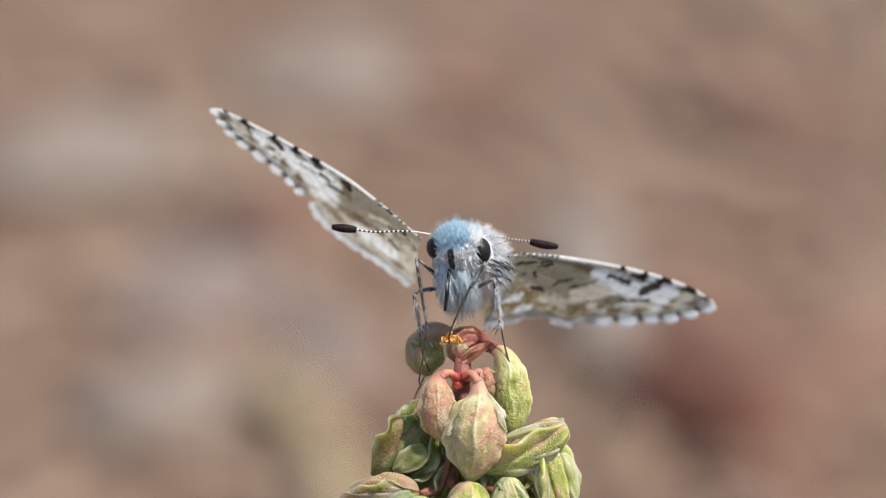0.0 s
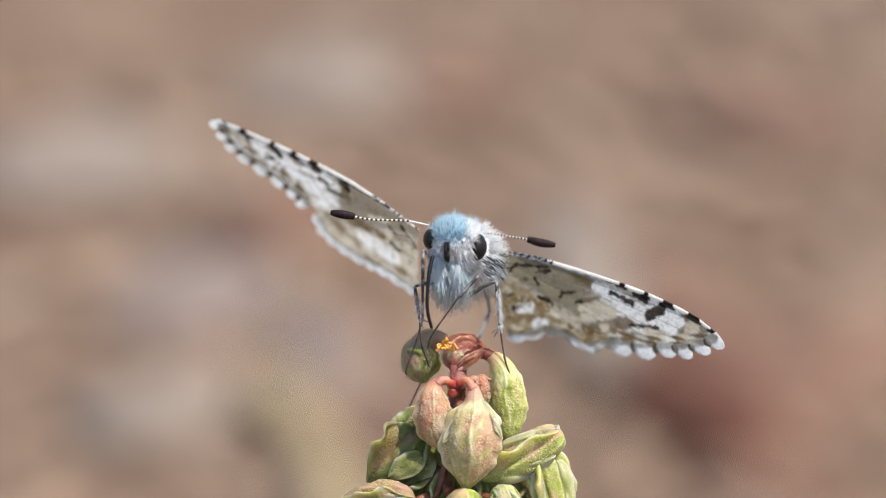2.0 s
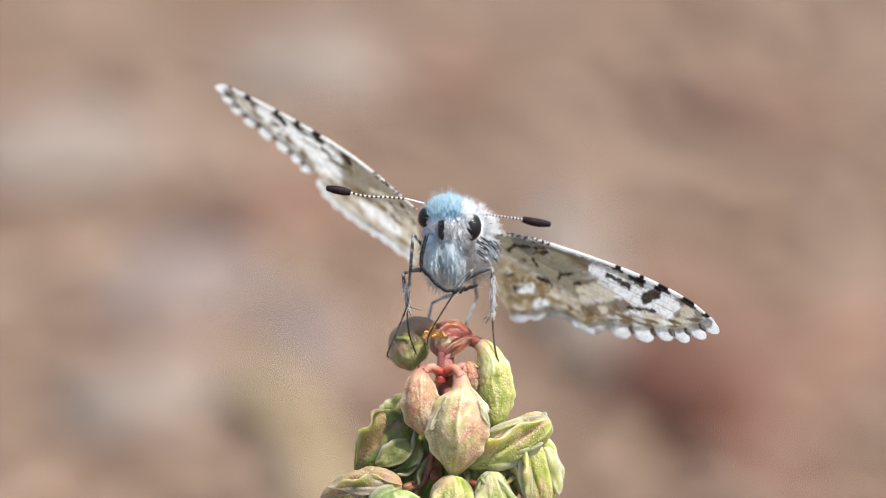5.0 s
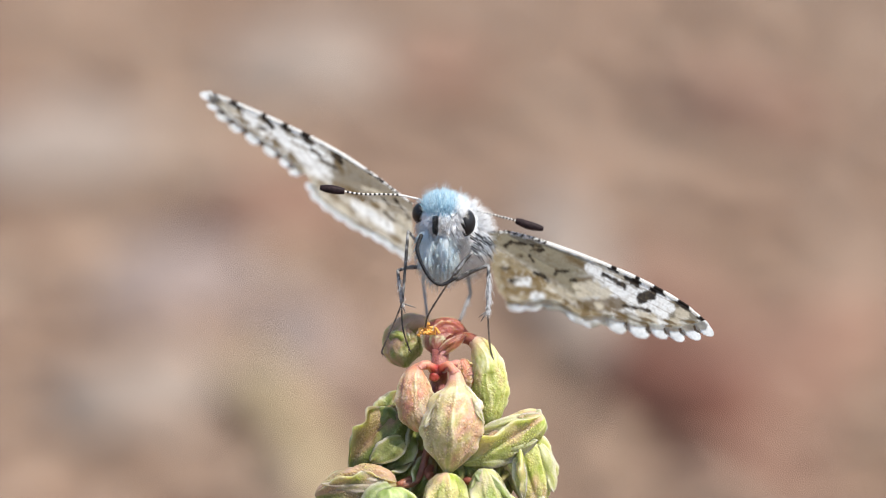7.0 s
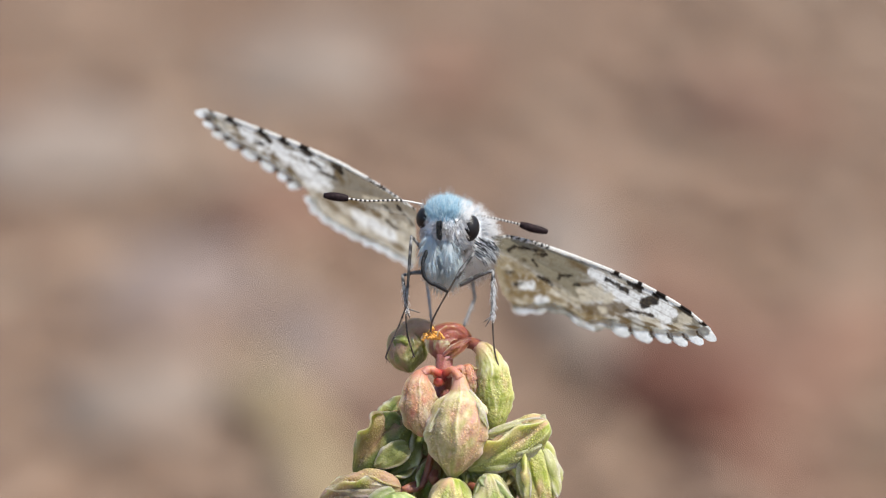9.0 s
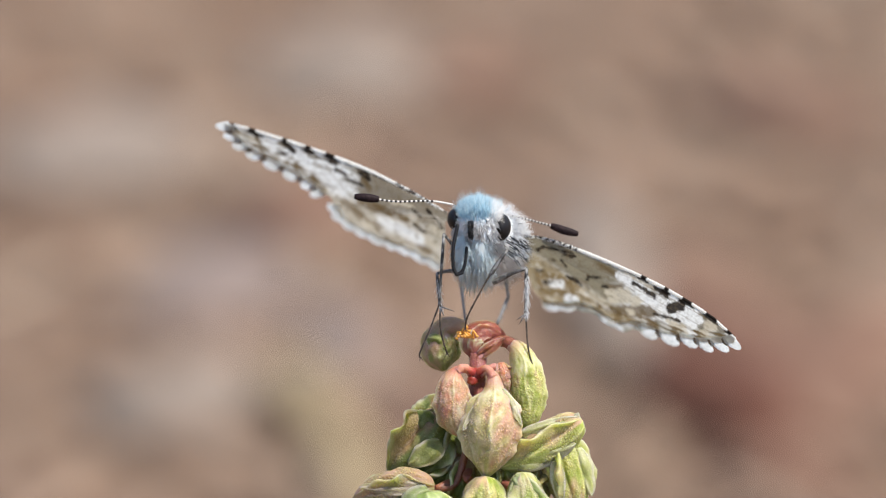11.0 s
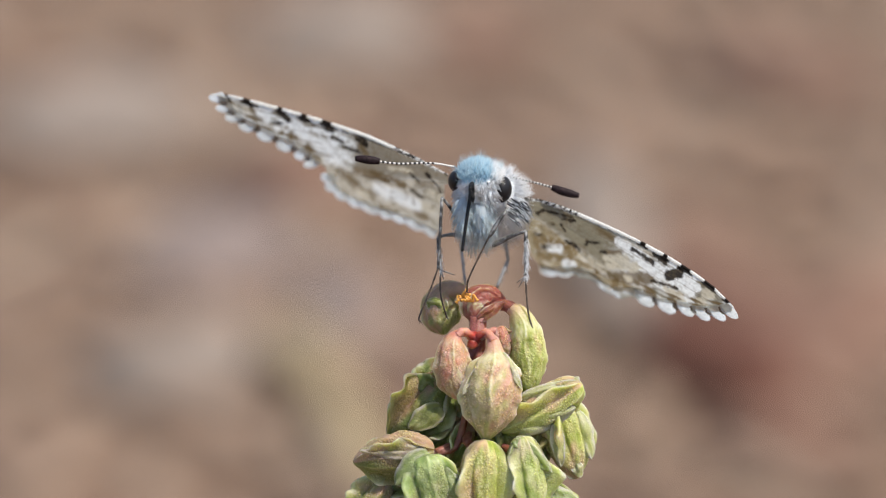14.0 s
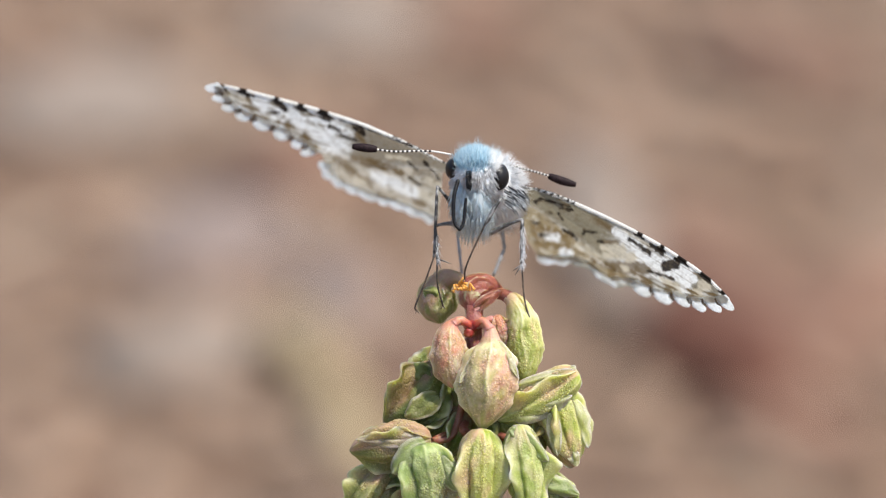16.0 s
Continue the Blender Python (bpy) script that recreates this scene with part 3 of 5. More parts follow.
def build_stalk():
    bm = bmesh.new()
    down = TO_STALK.inverted()
    top = [g(5, 40, 10), g(3, 28, 8), g(0, 6, 6), g(0, -40, 22), g(-2, -120, 52), g(-2, -220, 92)]
    low = [down @ Vector((0.0002, 0.002, 0.25)), down @ Vector((-0.002, 0.004, 0.12)), down @ Vector((0, 0, -0.004))]
    c = spline(top + low, 60)
    tube(bm, c, [(9 + 0.35 * k + 6 * step(-k, -4, 0)) * (1 + 0.10 * math.sin(k * 1.7)) * U for k in range(61)], 14)
    skin_all(bm, 0.5, 0.5, 0.3)
    stalk_part("stem", bm, M_STALK, "ribbed pinkish stem")
    bm = bmesh.new()
    ball(bm, g(0, 2, 2), (15 * U, 13 * U, 10 * U), rings=14, segments=20, wobble=0.35, seed=3)
    for k, arm in enumerate((((0, 0, -8), (-9, 8, -14), (-22, 14, -18), (-34, 6, -22)), ((0, 0, -8), (8, 8, -14), (20, 12, -20), (31, -4, -28)), ((2, 0, -4), (16, 8, -4), (32, 14, 0), (46, 8, 2)))):
        tube(bm, spline([g(*p) for p in arm], 14), [(6.2 + 3.4 * abs(q / 14 - 0.4)) * (1 + 0.10 * math.sin(q * 1.9 + k)) * U for q in range(15)], 10)
    ball(bm, g(-6, -8, -10), (9 * U, 6 * U, 9 * U), rings=12, segments=16, wobble=0.5, seed=2)
    skin_all(bm, 0.4, 0.1, 0.0)
    lay = bm.verts.layers.float_color["skin"]
    for v in bm.verts:
        v[lay] = (v[lay][0], step((v.co - g(0, 0, -8)).length / U, 12, 30), 0.15, 1)
    stalk_part("knot", bm, M_RED, "bright red knot where the pod stalks fork")
    # pods: front and upper
    front = curved_pod([(8, 2, -8), (20, 7, -16), (30, -4, -24), (32, -26, -30), (31, -48, -36), (27, -86, -42), (23, -128, -38), (19, -162, -30), (16, -180, -24)], (6, 8, 13, 22, 42, 53, 46, 22, 4), M_POD_PALE, 3, 0.8, blush=0.5, side=(-0.45, 0.5), label="pale pod with a pink blush and a raised keel")
    flap(front, (44, -24, -42), (80, -88, -50), 11, 5, 5, M_FLAP_PALE, 34, 0.1)
    flap(front, (14, -40, -46), (-24, -96, -54), 9, 5, 5, M_FLAP_PALE, 36, 0.2)
    curved_pod([(-8, 0, -8), (-18, 9, -12), (-32, 8, -18), (-40, -8, -22), (-42, -34, -24), (-39, -66, -24), (-32, -94, -18), (-28, -104, -14)], (5, 6, 11, 23, 31, 32, 20, 5), M_POD_PINK, 5, 0.85, blush=0.5, side=(0.2, 0.4), label="orange-pink blushed pod")
    curved_pod([(60, 54, 8), (72, 46, 5), (83, 26, 3), (90, -4, 3), (93, -42, 4), (88, -84, 8), (84, -98, 10)], (11, 19, 26, 32, 33, 22, 5), M_POD_PALE2, 7, 0.8, blush=0.25, side=(0.0, 1.1), rib=0.7)
    pod(50, -6, 4, 20, 30, 18, -14, 15, 4, M_POD_PINK, 9, blush=0.7)
    far = curved_pod([(2, 36, 20), (-4, 66, 32), (-24, 86, 48), (-50, 82, 60), (-62, 56, 62), (-60, 24, 60), (-56, 6, 56)], (7, 8, 13, 24, 36, 32, 6), M_POD_OLIVE_SHADED, 11, 0.85, blush=1.0, side=(0.6, 1.0), warts=0.3, rib=0.6)
    flap(far, (-52, 50, 34), (-88, 66, 42), 18, 4, 8, M_POD_GREEN, 2)
    cup = curved_pod([(4, 26, 12), (0, 38, 16), (-2, 52, 22), (6, 66, 28), (24, 74, 34), (44, 66, 38), (54, 56, 40)], (9, 17, 27, 30, 24, 14, 4), M_BROWN, 13, 0.8, blush=0.9, side=(0, 0), warts=0.25, label="dull red-brown withered flower cup", lobes=3, twist=0.5)
    flap(cup, (4, 34, -4), (52, 66, 8), 11, 5, 6, M_BROWN, 26, 0.35)
    # middle ring
    p = pod(116, -122, -4, 54, 84, 42, 60, 40, 0, M_POD_PALE2, 15, 1.1, blush=-0.1, side=(-0.9, 0.0))
    flap(p, (80, -104, -24), (180, -74, -20), 13, 5, 6, M_FLAP_PALE, 28)
    flap(p, (150, -112, -22), (182, -66, -12), 13, 5, 4, M_FLAP_PALE, 30)
    flap(p, (72, -156, -18), (176, -120, -22), 24, 4, 14, M_FLAP_PALE, 4)
    p = pod(160, -178, 16, 56, 74, 46, -16, 46, 0, M_POD_PALE2, 17, 1.1, blush=0.0, side=(-0.7, -0.4))
    flap(p, (176, -130, -2), (206, -214, 6), 20, 6, 8, M_FLAP_PALE, 6)
    flap(p, (140, -150, -22), (150, -226, -20), 13, 6, 5, M_FLAP_PALE, 32)
    flap(p, (174, -216, -6), (186, -246, 2), 11, 4, 4, M_FLAP_PALE, 8)
    # left pods wear the darkened green, shade in the colour
    p = pod(-102, -126, 34, 62, 76, 48, 42, 10, 0, M_POD_GREEN_SHADED, 19, blush=0.25, side=(-0.9, 0.1))
    flap(p, (-60, -122, -8), (-120, -158, -10), 22, 4, 8, M_POD_OLIVE_SHADED, 10)
    flap(p, (-76, -92, 6), (-116, -70, 20), 22, 6, 10, M_POD_GREEN_SHADED, 12)
    pod(-86, -78, 54, 38, 48, 30, 35, 0, 0, M_POD_GREEN_SHADED, 20, warts=0.5)
    # left low pod: shade painted in by the darkened olive
    p = pod(-144, -208, -2, 54, 74, 46, 82, 40, 0, M_POD_OLIVE_SHADED, 21, 0.9, blush=0.1, side=(-1.0, 0.0))
    flap(p, (-90, -196, -34), (-206, -196, -26), 15, 12, 4, M_FLAP, 14, 0.75)
    # lower ring
    p = pod(-82, -274, -34, 64, 74, 42, -4, 4, 6, M_FLAP, 23, 1.0, -0.15, blush=0.05, side=(0.3, -0.3))
    flap(p, (-80, -202, -46), (-142, -254, -52), 28, 10, 14, M_FLAP, 16)
    flap(p, (-72, -214, -46), (-22, -286, -60), 20, 10, 10, M_FLAP, 18)
    pod(12, -258, -40, 52, 84, 44, 2, 14, 4, M_POD_PALE2, 25, 1.15, blush=0.2, side=(-0.5, 0.2))
    p = pod(92, -254, -26, 50, 86, 40, -8, 30, 2, M_POD_LEAF, 27, 1.1, blush=0.0, warts=0.6)
    flap(p, (66, -176, -42), (134, -234, -40), 17, 8, 8, M_FLAP, 20)
    pod(-186, -292, 24, 50, 56, 42, 40, 0, 0, M_POD_OLIVE_SHADED, 29)
    p = pod(150, -304, 24, 48, 66, 42, -40, 0, 0, M_POD_GREEN_SHADED, 31)
    flap(p, (120, -268, -10), (190, -296, -4), 18, 8, 8, M_FLAP, 24)
    # inner pods, deep in the cluster, their shade put into the darker green
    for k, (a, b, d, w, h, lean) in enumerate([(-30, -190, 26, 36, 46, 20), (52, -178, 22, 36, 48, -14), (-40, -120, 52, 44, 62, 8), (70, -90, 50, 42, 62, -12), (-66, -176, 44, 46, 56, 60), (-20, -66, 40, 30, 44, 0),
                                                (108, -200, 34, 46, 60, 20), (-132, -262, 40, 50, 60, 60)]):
        pod(a, b, d, w, h, 36, lean, 30 + 8 * k, 0, M_POD_GREEN_SHADED, 33 + k, blush=0.3, warts=0.6, fine=False)
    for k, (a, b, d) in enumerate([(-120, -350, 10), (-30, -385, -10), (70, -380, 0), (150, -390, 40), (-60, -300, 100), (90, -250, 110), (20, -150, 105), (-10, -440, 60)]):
        pod(a, b, d, 52, 74, 44, rng_lean[k], 20 * k, 0, (M_POD_GREEN, M_POD_LEAF, M_POD_GREEN_SHADED)[k % 3], 60 + k, 1.1, fine=False)
    # little stalks
    pedicel([(6, 30, 26), (20, 48, 28), (38, 58, 22), (56, 58, 14), (70, 48, 8)], 7, 13, M_BROWN, 0.6)
    pedicel([(8, 2, 0), (30, 14, 2), (46, 8, 4), (52, -8, 4)], 4, 14, M_POD_PINK, 0.8)
    pedicel([(-2, -60, 22), (-30, -180, 0), (-60, -200, -10), (-88, -204, -8)], 7, 6, M_BROWN, 0.2)
    pedicel([(0, -150, 60), (-16, -176, -2), (-12, -184, -20)], 8, 8, M_BROWN)
    pedicel([(4, -130, 50), (60, -150, 10), (70, -160, 0)], 7, 7)
    for a in (-1, 1):
        pedicel([(0, -200, 80), (40 * a, -190, 10), (70 * a, -200, -14)], 7, 7, M_BROWN)
    rng = random.Random(4)
    for k in range(9):
        bm = bmesh.new()
        x = -18 + rng.uniform(-16, 16)
        c = [g(-10 + rng.uniform(-8, 8), 66, 4), g(x, 76 + rng.uniform(-6, 4), -4), g(x + rng.uniform(-12, 12), 74 + rng.uniform(-12, 16), -10)]
        tube(bm, spline(c, 8), [1.9 * U] * 8 + [3.6 * U], 6)
        stalk_part("stamen", bm, M_STAMEN)


rng_lean = [20, -8, 6, -25, 30, -20, 0, 10]
build_stalk()

# ---- butterfly ----
butterfly = tagged(new("butterfly"), "white and brown checkered butterfly with blue furry head on seed pods", "butterfly")
butterfly.matrix_world = NODE
MM = 0.001
BODY_ROWS = [  # seconds, shift right, shift up in mm, roll and pitch in degrees
    (0, -0.33, -1.31, -6.7, 2.3), (0.5, -0.12, -1.05, -4.8, 2.4), (1, -0.30, -0.95, -5.0, 2.5), (1.5, -0.37, -0.69, -3.4, 3.5),
    (2, -0.31, -0.58, -0.9, 1.9), (2.5, -0.28, -0.33, 0.0, 0.1), (3, -0.12, -0.26, 0.0, 0.2), (3.5, -0.06, -0.05, 0.7, -0.0),
    (3.7, -0.08, -0.10, 0.4, 0.8), (5.8, 0.17, -0.16, 1.8, 0.2), (6, 0.26, -0.16, 1.8, 0.2), (6.5, 0.23, -0.13, 1.2, -0.4),
    (7, 0.07, -0.06, 1.8, 0.2), (7.5, 0.09, -0.06, 1.9, -0.6), (8, 0.05, -0.08, 0.8, -0.3), (8.5, 0.07, -0.06, 1.8, 0.2),
    (10.8, -0.09, -0.12, 0.0, 0.0), (11, -0.08, -0.15, 0.2, -0.8), (11.5, -0.14, -0.11, -0.8, 0.3), (12, -0.08, -0.01, 0.1, -0.8),
    (12.5, -0.05, -0.03, 0.6, 0.5), (13, 0.00, -0.05, 0.3, -0.8), (13.5, -0.10, -0.02, 0.4, -0.1), (14, -0.03, -0.05, -0.1, 0.0),
    (14.5, -0.05, -0.05, 0.0, 0.0), (15, -0.01, -0.00, 0.3, 0.0), (15.5, 0.01, -0.05, 0.2, -0.0), (16, -0.00, 0.00, 0.0, -0.0)]
HEAD = g(8, 267, 8)


def shift(t):
    p = np.array(BODY_ROWS)
    return Vector((np.interp(t, p[:, 0], p[:, 1]), 0, np.interp(t, p[:, 0], p[:, 2]))) * MM


def stance(t):
    """The body's pose over the red knot: shifted, rolled and pitched about the head."""
    p = np.array(BODY_ROWS)
    roll, pitch = (float(np.interp(t, p[:, 0], p[:, k])) for k in (3, 4))
    return Matrix.Translation(shift(t) + HEAD) @ pose(0, 0, 0, 0, roll, 0) @ pose(0, 0, 0, pitch, 0, 0) @ Matrix.Translation(-HEAD)


HINGE_L, HINGE_R, PITCH = Vector((-1.59, 3.0, 9.10)) * MM, Vector((2.65, 3.0, 7.69)) * MM, -24
WING_ROWS = [  # seconds; for the raised wing, then the other: pitch, lift and sweep in degrees, slide of the hinge right and up in mm
    (0, 28.2, 33.6, 3, -0.27, 0.05, 34.7, -2.6, 21.3, -0.15, 0.29), (0.5, 29.8, 36.2, 1.7, -0.23, 0.1, 37.1, 2, 20.7, -0.15, 0.2),
    (1, 31.6, 35.2, 0.2, -0.2, 0.13, 37.9, 5.1, 17.2, -0.14, 0.25), (1.5, 33.7, 34, -1.8, -0.17, 0.14, 40.6, 13.2, 9.8, -0.26, 0.14),
    (2, 35.4, 33.4, -1.8, -0.16, 0.18, 42.5, 21.6, 4.6, -0.25, 0.1), (2.5, 36, 34.3, -2.3, -0.12, 0.11, 45.8, 24.9, 3.7, -0.07, -0),
    (3, 39.4, 37.9, 0.2, -0.08, 0.14, 51.1, 27.1, 5.3, 0, -0.01), (3.5, 42.5, 35.6, -0.2, -0.11, 0.1, 53.2, 27.6, 5.8, 0.01, -0.11),
    (3.7, 36.7, 40.3, -1.9, -0.09, 0.16, 50.2, 27, 3.6, -0, -0.07), (5.8, 27.1, 35, -3.4, 0.14, 0.17, 37.1, 25.5, 1.2, -0.03, 0.1),
    (6, 28, 36.5, -3, 0.16, 0.21, 36.4, 25.6, 1.2, -0.02, 0.09), (6.5, 29.3, 34, -2.5, 0.15, 0.23, 35.3, 25.7, 1, -0, 0.08),
    (7, 29.8, 32.6, -2.8, 0.14, 0.26, 35, 26.2, 0.9, 0.12, 0.02), (7.5, 31, 29.9, -2.2, 0.12, 0.27, 34.3, 26.7, 1.3, 0.1, 0.04),
    (8, 31.7, 29.4, -1.9, 0.13, 0.23, 34.3, 26.4, 0.7, 0.05, 0.06), (8.5, 31.1, 29.7, -2.3, 0.12, 0.26, 33.6, 26.5, 0.1, 0.08, 0.05),
    (10.8, 31.5, 24.7, -0.2, 0.13, 0.04, 30.1, 29.1, -1.3, -0.02, 0.08), (11, 31.4, 23.9, 0.2, 0.12, 0.04, 30.2, 29.4, -1.4, -0.04, 0.09),
    (11.5, 32.4, 22.8, 0.4, 0.14, 0.01, 30.2, 29.7, -1.2, 0.02, 0.05), (12, 33, 22.5, 0.3, 0.12, 0.03, 31, 29.8, -0.5, 0.02, 0.03),
    (12.5, 33.2, 22.6, 1.1, 0.08, 0.01, 31.7, 29.7, -0, -0.06, 0.03), (13, 33.7, 22.2, 1.5, 0.09, -0.01, 31.2, 29.9, -0.6, -0.09, 0.03),
    (13.5, 33.6, 20.4, 2.4, 0.15, -0.05, 31.9, 30.5, -0.3, -0.02, -0.01), (14, 34.5, 20, 2.5, 0.09, 0.01, 31.9, 30.6, 0.4, -0.08, 0.04),
    (14.5, 33.9, 19.5, 3.2, 0.11, -0, 32, 31.1, 0.1, -0.08, 0.04), (15, 33.8, 18.9, 3, 0.12, 0, 31.7, 31, 0.5, -0.08, 0.04),
    (15.5, 34, 18.2, 4, 0.17, -0.01, 32, 31.7, 0.2, -0.09, 0.03), (16, 33.3, 19, 2.7, 0.15, -0.01, 31.5, 31.4, 0.6, -0.04, 0.01)]

# outlines in mm: along the wing, across it
FORE_FRONT = {-1: [(0, -0.15), (0.8, -0.28), (1.8, -0.45), (3.2, -0.52), (5, -0.62), (7, -0.62), (9, -0.65), (11, -0.74), (12.5, -0.86), (13.4, -0.92), (14, -0.85)],
              1: [(0, -0.3), (1.1, -0.85), (2.5, -0.85), (4.3, -0.78), (6.1, -0.74), (7.5, -0.74), (9, -0.74), (10, -0.7), (11, -0.66), (12.1, -0.55), (13, -0.22), (13.5, 0.05)]}
FORE_BACK = {-1: [(0, 0.8), (2.5, 2), (5, 2.9), (7.4, 3.2), (8.2, 2.9), (8.7, 2.45), (9.8, 1.95), (11.1, 1.55), (12.2, 1.2), (13, 0.7), (13.5, 0.1), (14, -0.4)],
             1: [(0, 0.8), (2.5, 2), (5, 3), (7, 3.7), (8, 3.6), (9.6, 3.05), (10.8, 2.4), (11.7, 2), (12.6, 1.25), (13.2, 0.7), (13.5, 0.4)]}
HIND_FRONT = {k: [(u, v - 0.12) for u, v in line if u < 8.25] for k, line in FORE_BACK.items()}
HIND_BACK = {-1: [(0.2, 5.7), (1.5, 5.6), (2.3, 5.5), (3.5, 5.6), (5, 5.7), (5.9, 5.6), (6.6, 5.3), (7.1, 4.7), (7.35, 4.1), (7.5, 3.5)],
             1: [(0.3, 3), (0.9, 5), (1.6, 5.8), (2.4, 5.7), (3.1, 5.2), (3.7, 4.55), (4.6, 4.25), (5.5, 4.45), (6.3, 4.75), (7, 4.2), (7.8, 3.7), (8.3, 3.2)]}
# places of the white fringe bunches on the rims
FORE_TUFTS = {-1: [(14.2, -0.55), (13.75, 0.2), (13.25, 0.9), (12.42, 1.42), (11.25, 1.8), (10.05, 2.2), (9.05, 2.66), (8.45, 3.15)],
              1: [(13.58, 0.55), (12.85, 1.42), (11.95, 2.3), (10.97, 2.75), (9.75, 3.5), (8.35, 3.95)]}
HIND_RIM = {-1: [(7.6, 3.6), (7.55, 4.4), (7.3, 5.1), (6.7, 5.7), (5.9, 6.0), (5, 6.05), (3.6, 6), (2.3, 5.95), (1.5, 6), (0.4, 6.1)],
            1: [(8.4, 3.5), (7.3, 4.5), (6.35, 5.2), (5.5, 4.95), (4.6, 4.65), (3.7, 4.95), (3.1, 5.6), (2.4, 6.1), (1.6, 6.3)]}
# marks on the underside of each wing: from (along, across) to (along, across), half width in mm
BLACK_RIGHT = [(1.08, 0.62, 1.46, 0.05, 0.12), (1.43, 0.06, 3.07, -0.36, 0.08), (2.61, 0.21, 3.31, -0.14, 0.09), (2.59, 0.77, 2.83, 1.14, 0.09), (1.99, 1.04, 2.09, 1.04, 0.09), (4.2, 1.55, 4.27, 1.03, 0.12), (4.22, 1.12, 5.0, 0.81, 0.06), (2.96, 2.11, 3.5, 2.06, 0.11), (3.5, 2.06, 3.88, 2.41, 0.11), (5.13, 1.56, 5.47, 1.26, 0.09), (1.42, 3.75, 2.07, 3.25, 0.11), (1.11, 2.83, 1.5, 2.57, 0.09), (6.94, -0.02, 7.6, 0.1, 0.12), (7.6, 0.1, 8.32, 0.19, 0.14), (8.29, -0.45, 9.02, -0.36, 0.16), (9.33, 0.59, 10.01, -0.13, 0.28), (9.11, 1.49, 10.02, 1.26, 0.12), (8.45, 1.76, 9.11, 1.49, 0.08)]
RIM_RIGHT = [(7.26, -0.67, 7.73, -0.62, 0.12), (8.74, -0.56, 9.11, -0.52, 0.11), (9.87, -0.57, 10.65, -0.6, 0.14), (11.43, -0.52, 12.29, -0.36, 0.14), (12.84, -0.11, 13.5, -0.02, 0.12), (4.59, -0.72, 7.2, -0.65, 0.05)]
BROWN_RIGHT = [(4.72, -0.3, 5.91, -0.07, 0.16), (6.39, 3.23, 8.26, 1.65, 0.41), (5.02, 3.42, 6.41, 3.35, 0.25), (7.54, 2.59, 8.45, 2.77, 0.31), (5.55, 1.3, 6.32, 0.78, 0.09), (3.93, 2.31, 4.31, 2.46, 0.12)]
GOLD_RIGHT = [(1.54, 2.85, 3.48, 2.73, 0.25), (1.63, 4.64, 3.41, 3.47, 0.22), (3.52, 3.01, 5.36, 3.4, 0.25), (1.78, 5.84, 3.1, 5.05, 0.22), (4.05, 4.22, 5.13, 4.35, 0.22), (6.2, 4.27, 8.04, 3.72, 0.25), (1.26, 3.37, 1.71, 5.23, 0.31)]
CREAM_RIGHT = [(4.02, 2.77, 5.48, 3.07, 0.28), (5.47, 1.94, 6.73, 1.06, 0.22), (5.73, 2.43, 6.82, 1.52, 0.25), (7.18, 1.56, 7.6, 0.98, 0.25), (6.46, -0.48, 8.15, -0.43, 0.16), (11.72, 0.37, 12.11, 0.06, 0.31), (11.43, 1.32, 11.68, 1.12, 0.19), (12.14, 1.37, 12.45, 1.13, 0.12), (9.42, 1.82, 10.06, 1.88, 0.25), (10.32, 1.75, 10.86, 2.06, 0.22), (6.95, 2.76, 7.15, 2.62, 0.19), (4.32, 4.1, 4.65, 3.9, 0.19), (1.87, 5.16, 2.23, 5.23, 0.16)]
WHITE_RIGHT = [(6.09, -0.04, 7.45, 0.06, 0.25), (7.77, 0.59, 9.54, 0.97, 0.41), (10.01, 0.62, 11.01, 0.92, 0.28), (10.03, -0.06, 11.23, 0.22, 0.28), (8.25, -0.65, 8.64, -0.65, 0.12), (1.99, 3.46, 2.56, 3.22, 0.28), (3.12, 4.31, 3.51, 4.12, 0.28), (9.48, -0.66, 9.84, -0.65, 0.12), (10.72, 1.67, 11.11, 1.89, 0.19)]
OLIVE_RIGHT = [(11.27, 0.79, 13.29, 0.37, 0.5), (10.4, 1.83, 13.04, 0.91, 0.31), (11.4, -0.23, 12.87, -0.01, 0.25), (8.78, 2.6, 10.14, 2.36, 0.25)]
BLACK_LEFT = [(10.46, -0.58, 9.82, 0.0, 0.17), (9.08, -0.48, 8.6, -0.36, 0.17), (8.42, -0.22, 7.19, -0.09, 0.08), (7.81, -0.38, 7.0, -0.4, 0.09), (10.82, 0.42, 10.19, 0.37, 0.08), (7.15, 0.33, 6.5, 0.5, 0.09), (5.74, -0.17, 5.1, 0.1, 0.16), (6.74, 0.76, 5.35, 0.88, 0.06), (1.33, 0.66, 0.8, 1.15, 0.09), (0.8, 1.15, 0.44, 1.84, 0.08), (2.31, 1.16, 1.8, 1.6, 0.12), (2.16, 2.73, 1.49, 2.99, 0.11), (12.54, -0.7, 11.79, -0.5, 0.12)]
RIM_LEFT = [(13.9, -0.74, 13.36, -0.62, 0.12), (12.61, -0.71, 12.07, -0.61, 0.12), (10.62, -0.6, 10.14, -0.53, 0.11), (9.21, -0.53, 8.72, -0.48, 0.12), (7.95, -0.45, 7.26, -0.43, 0.11), (6.6, -0.4, 3.58, -0.41, 0.05)]
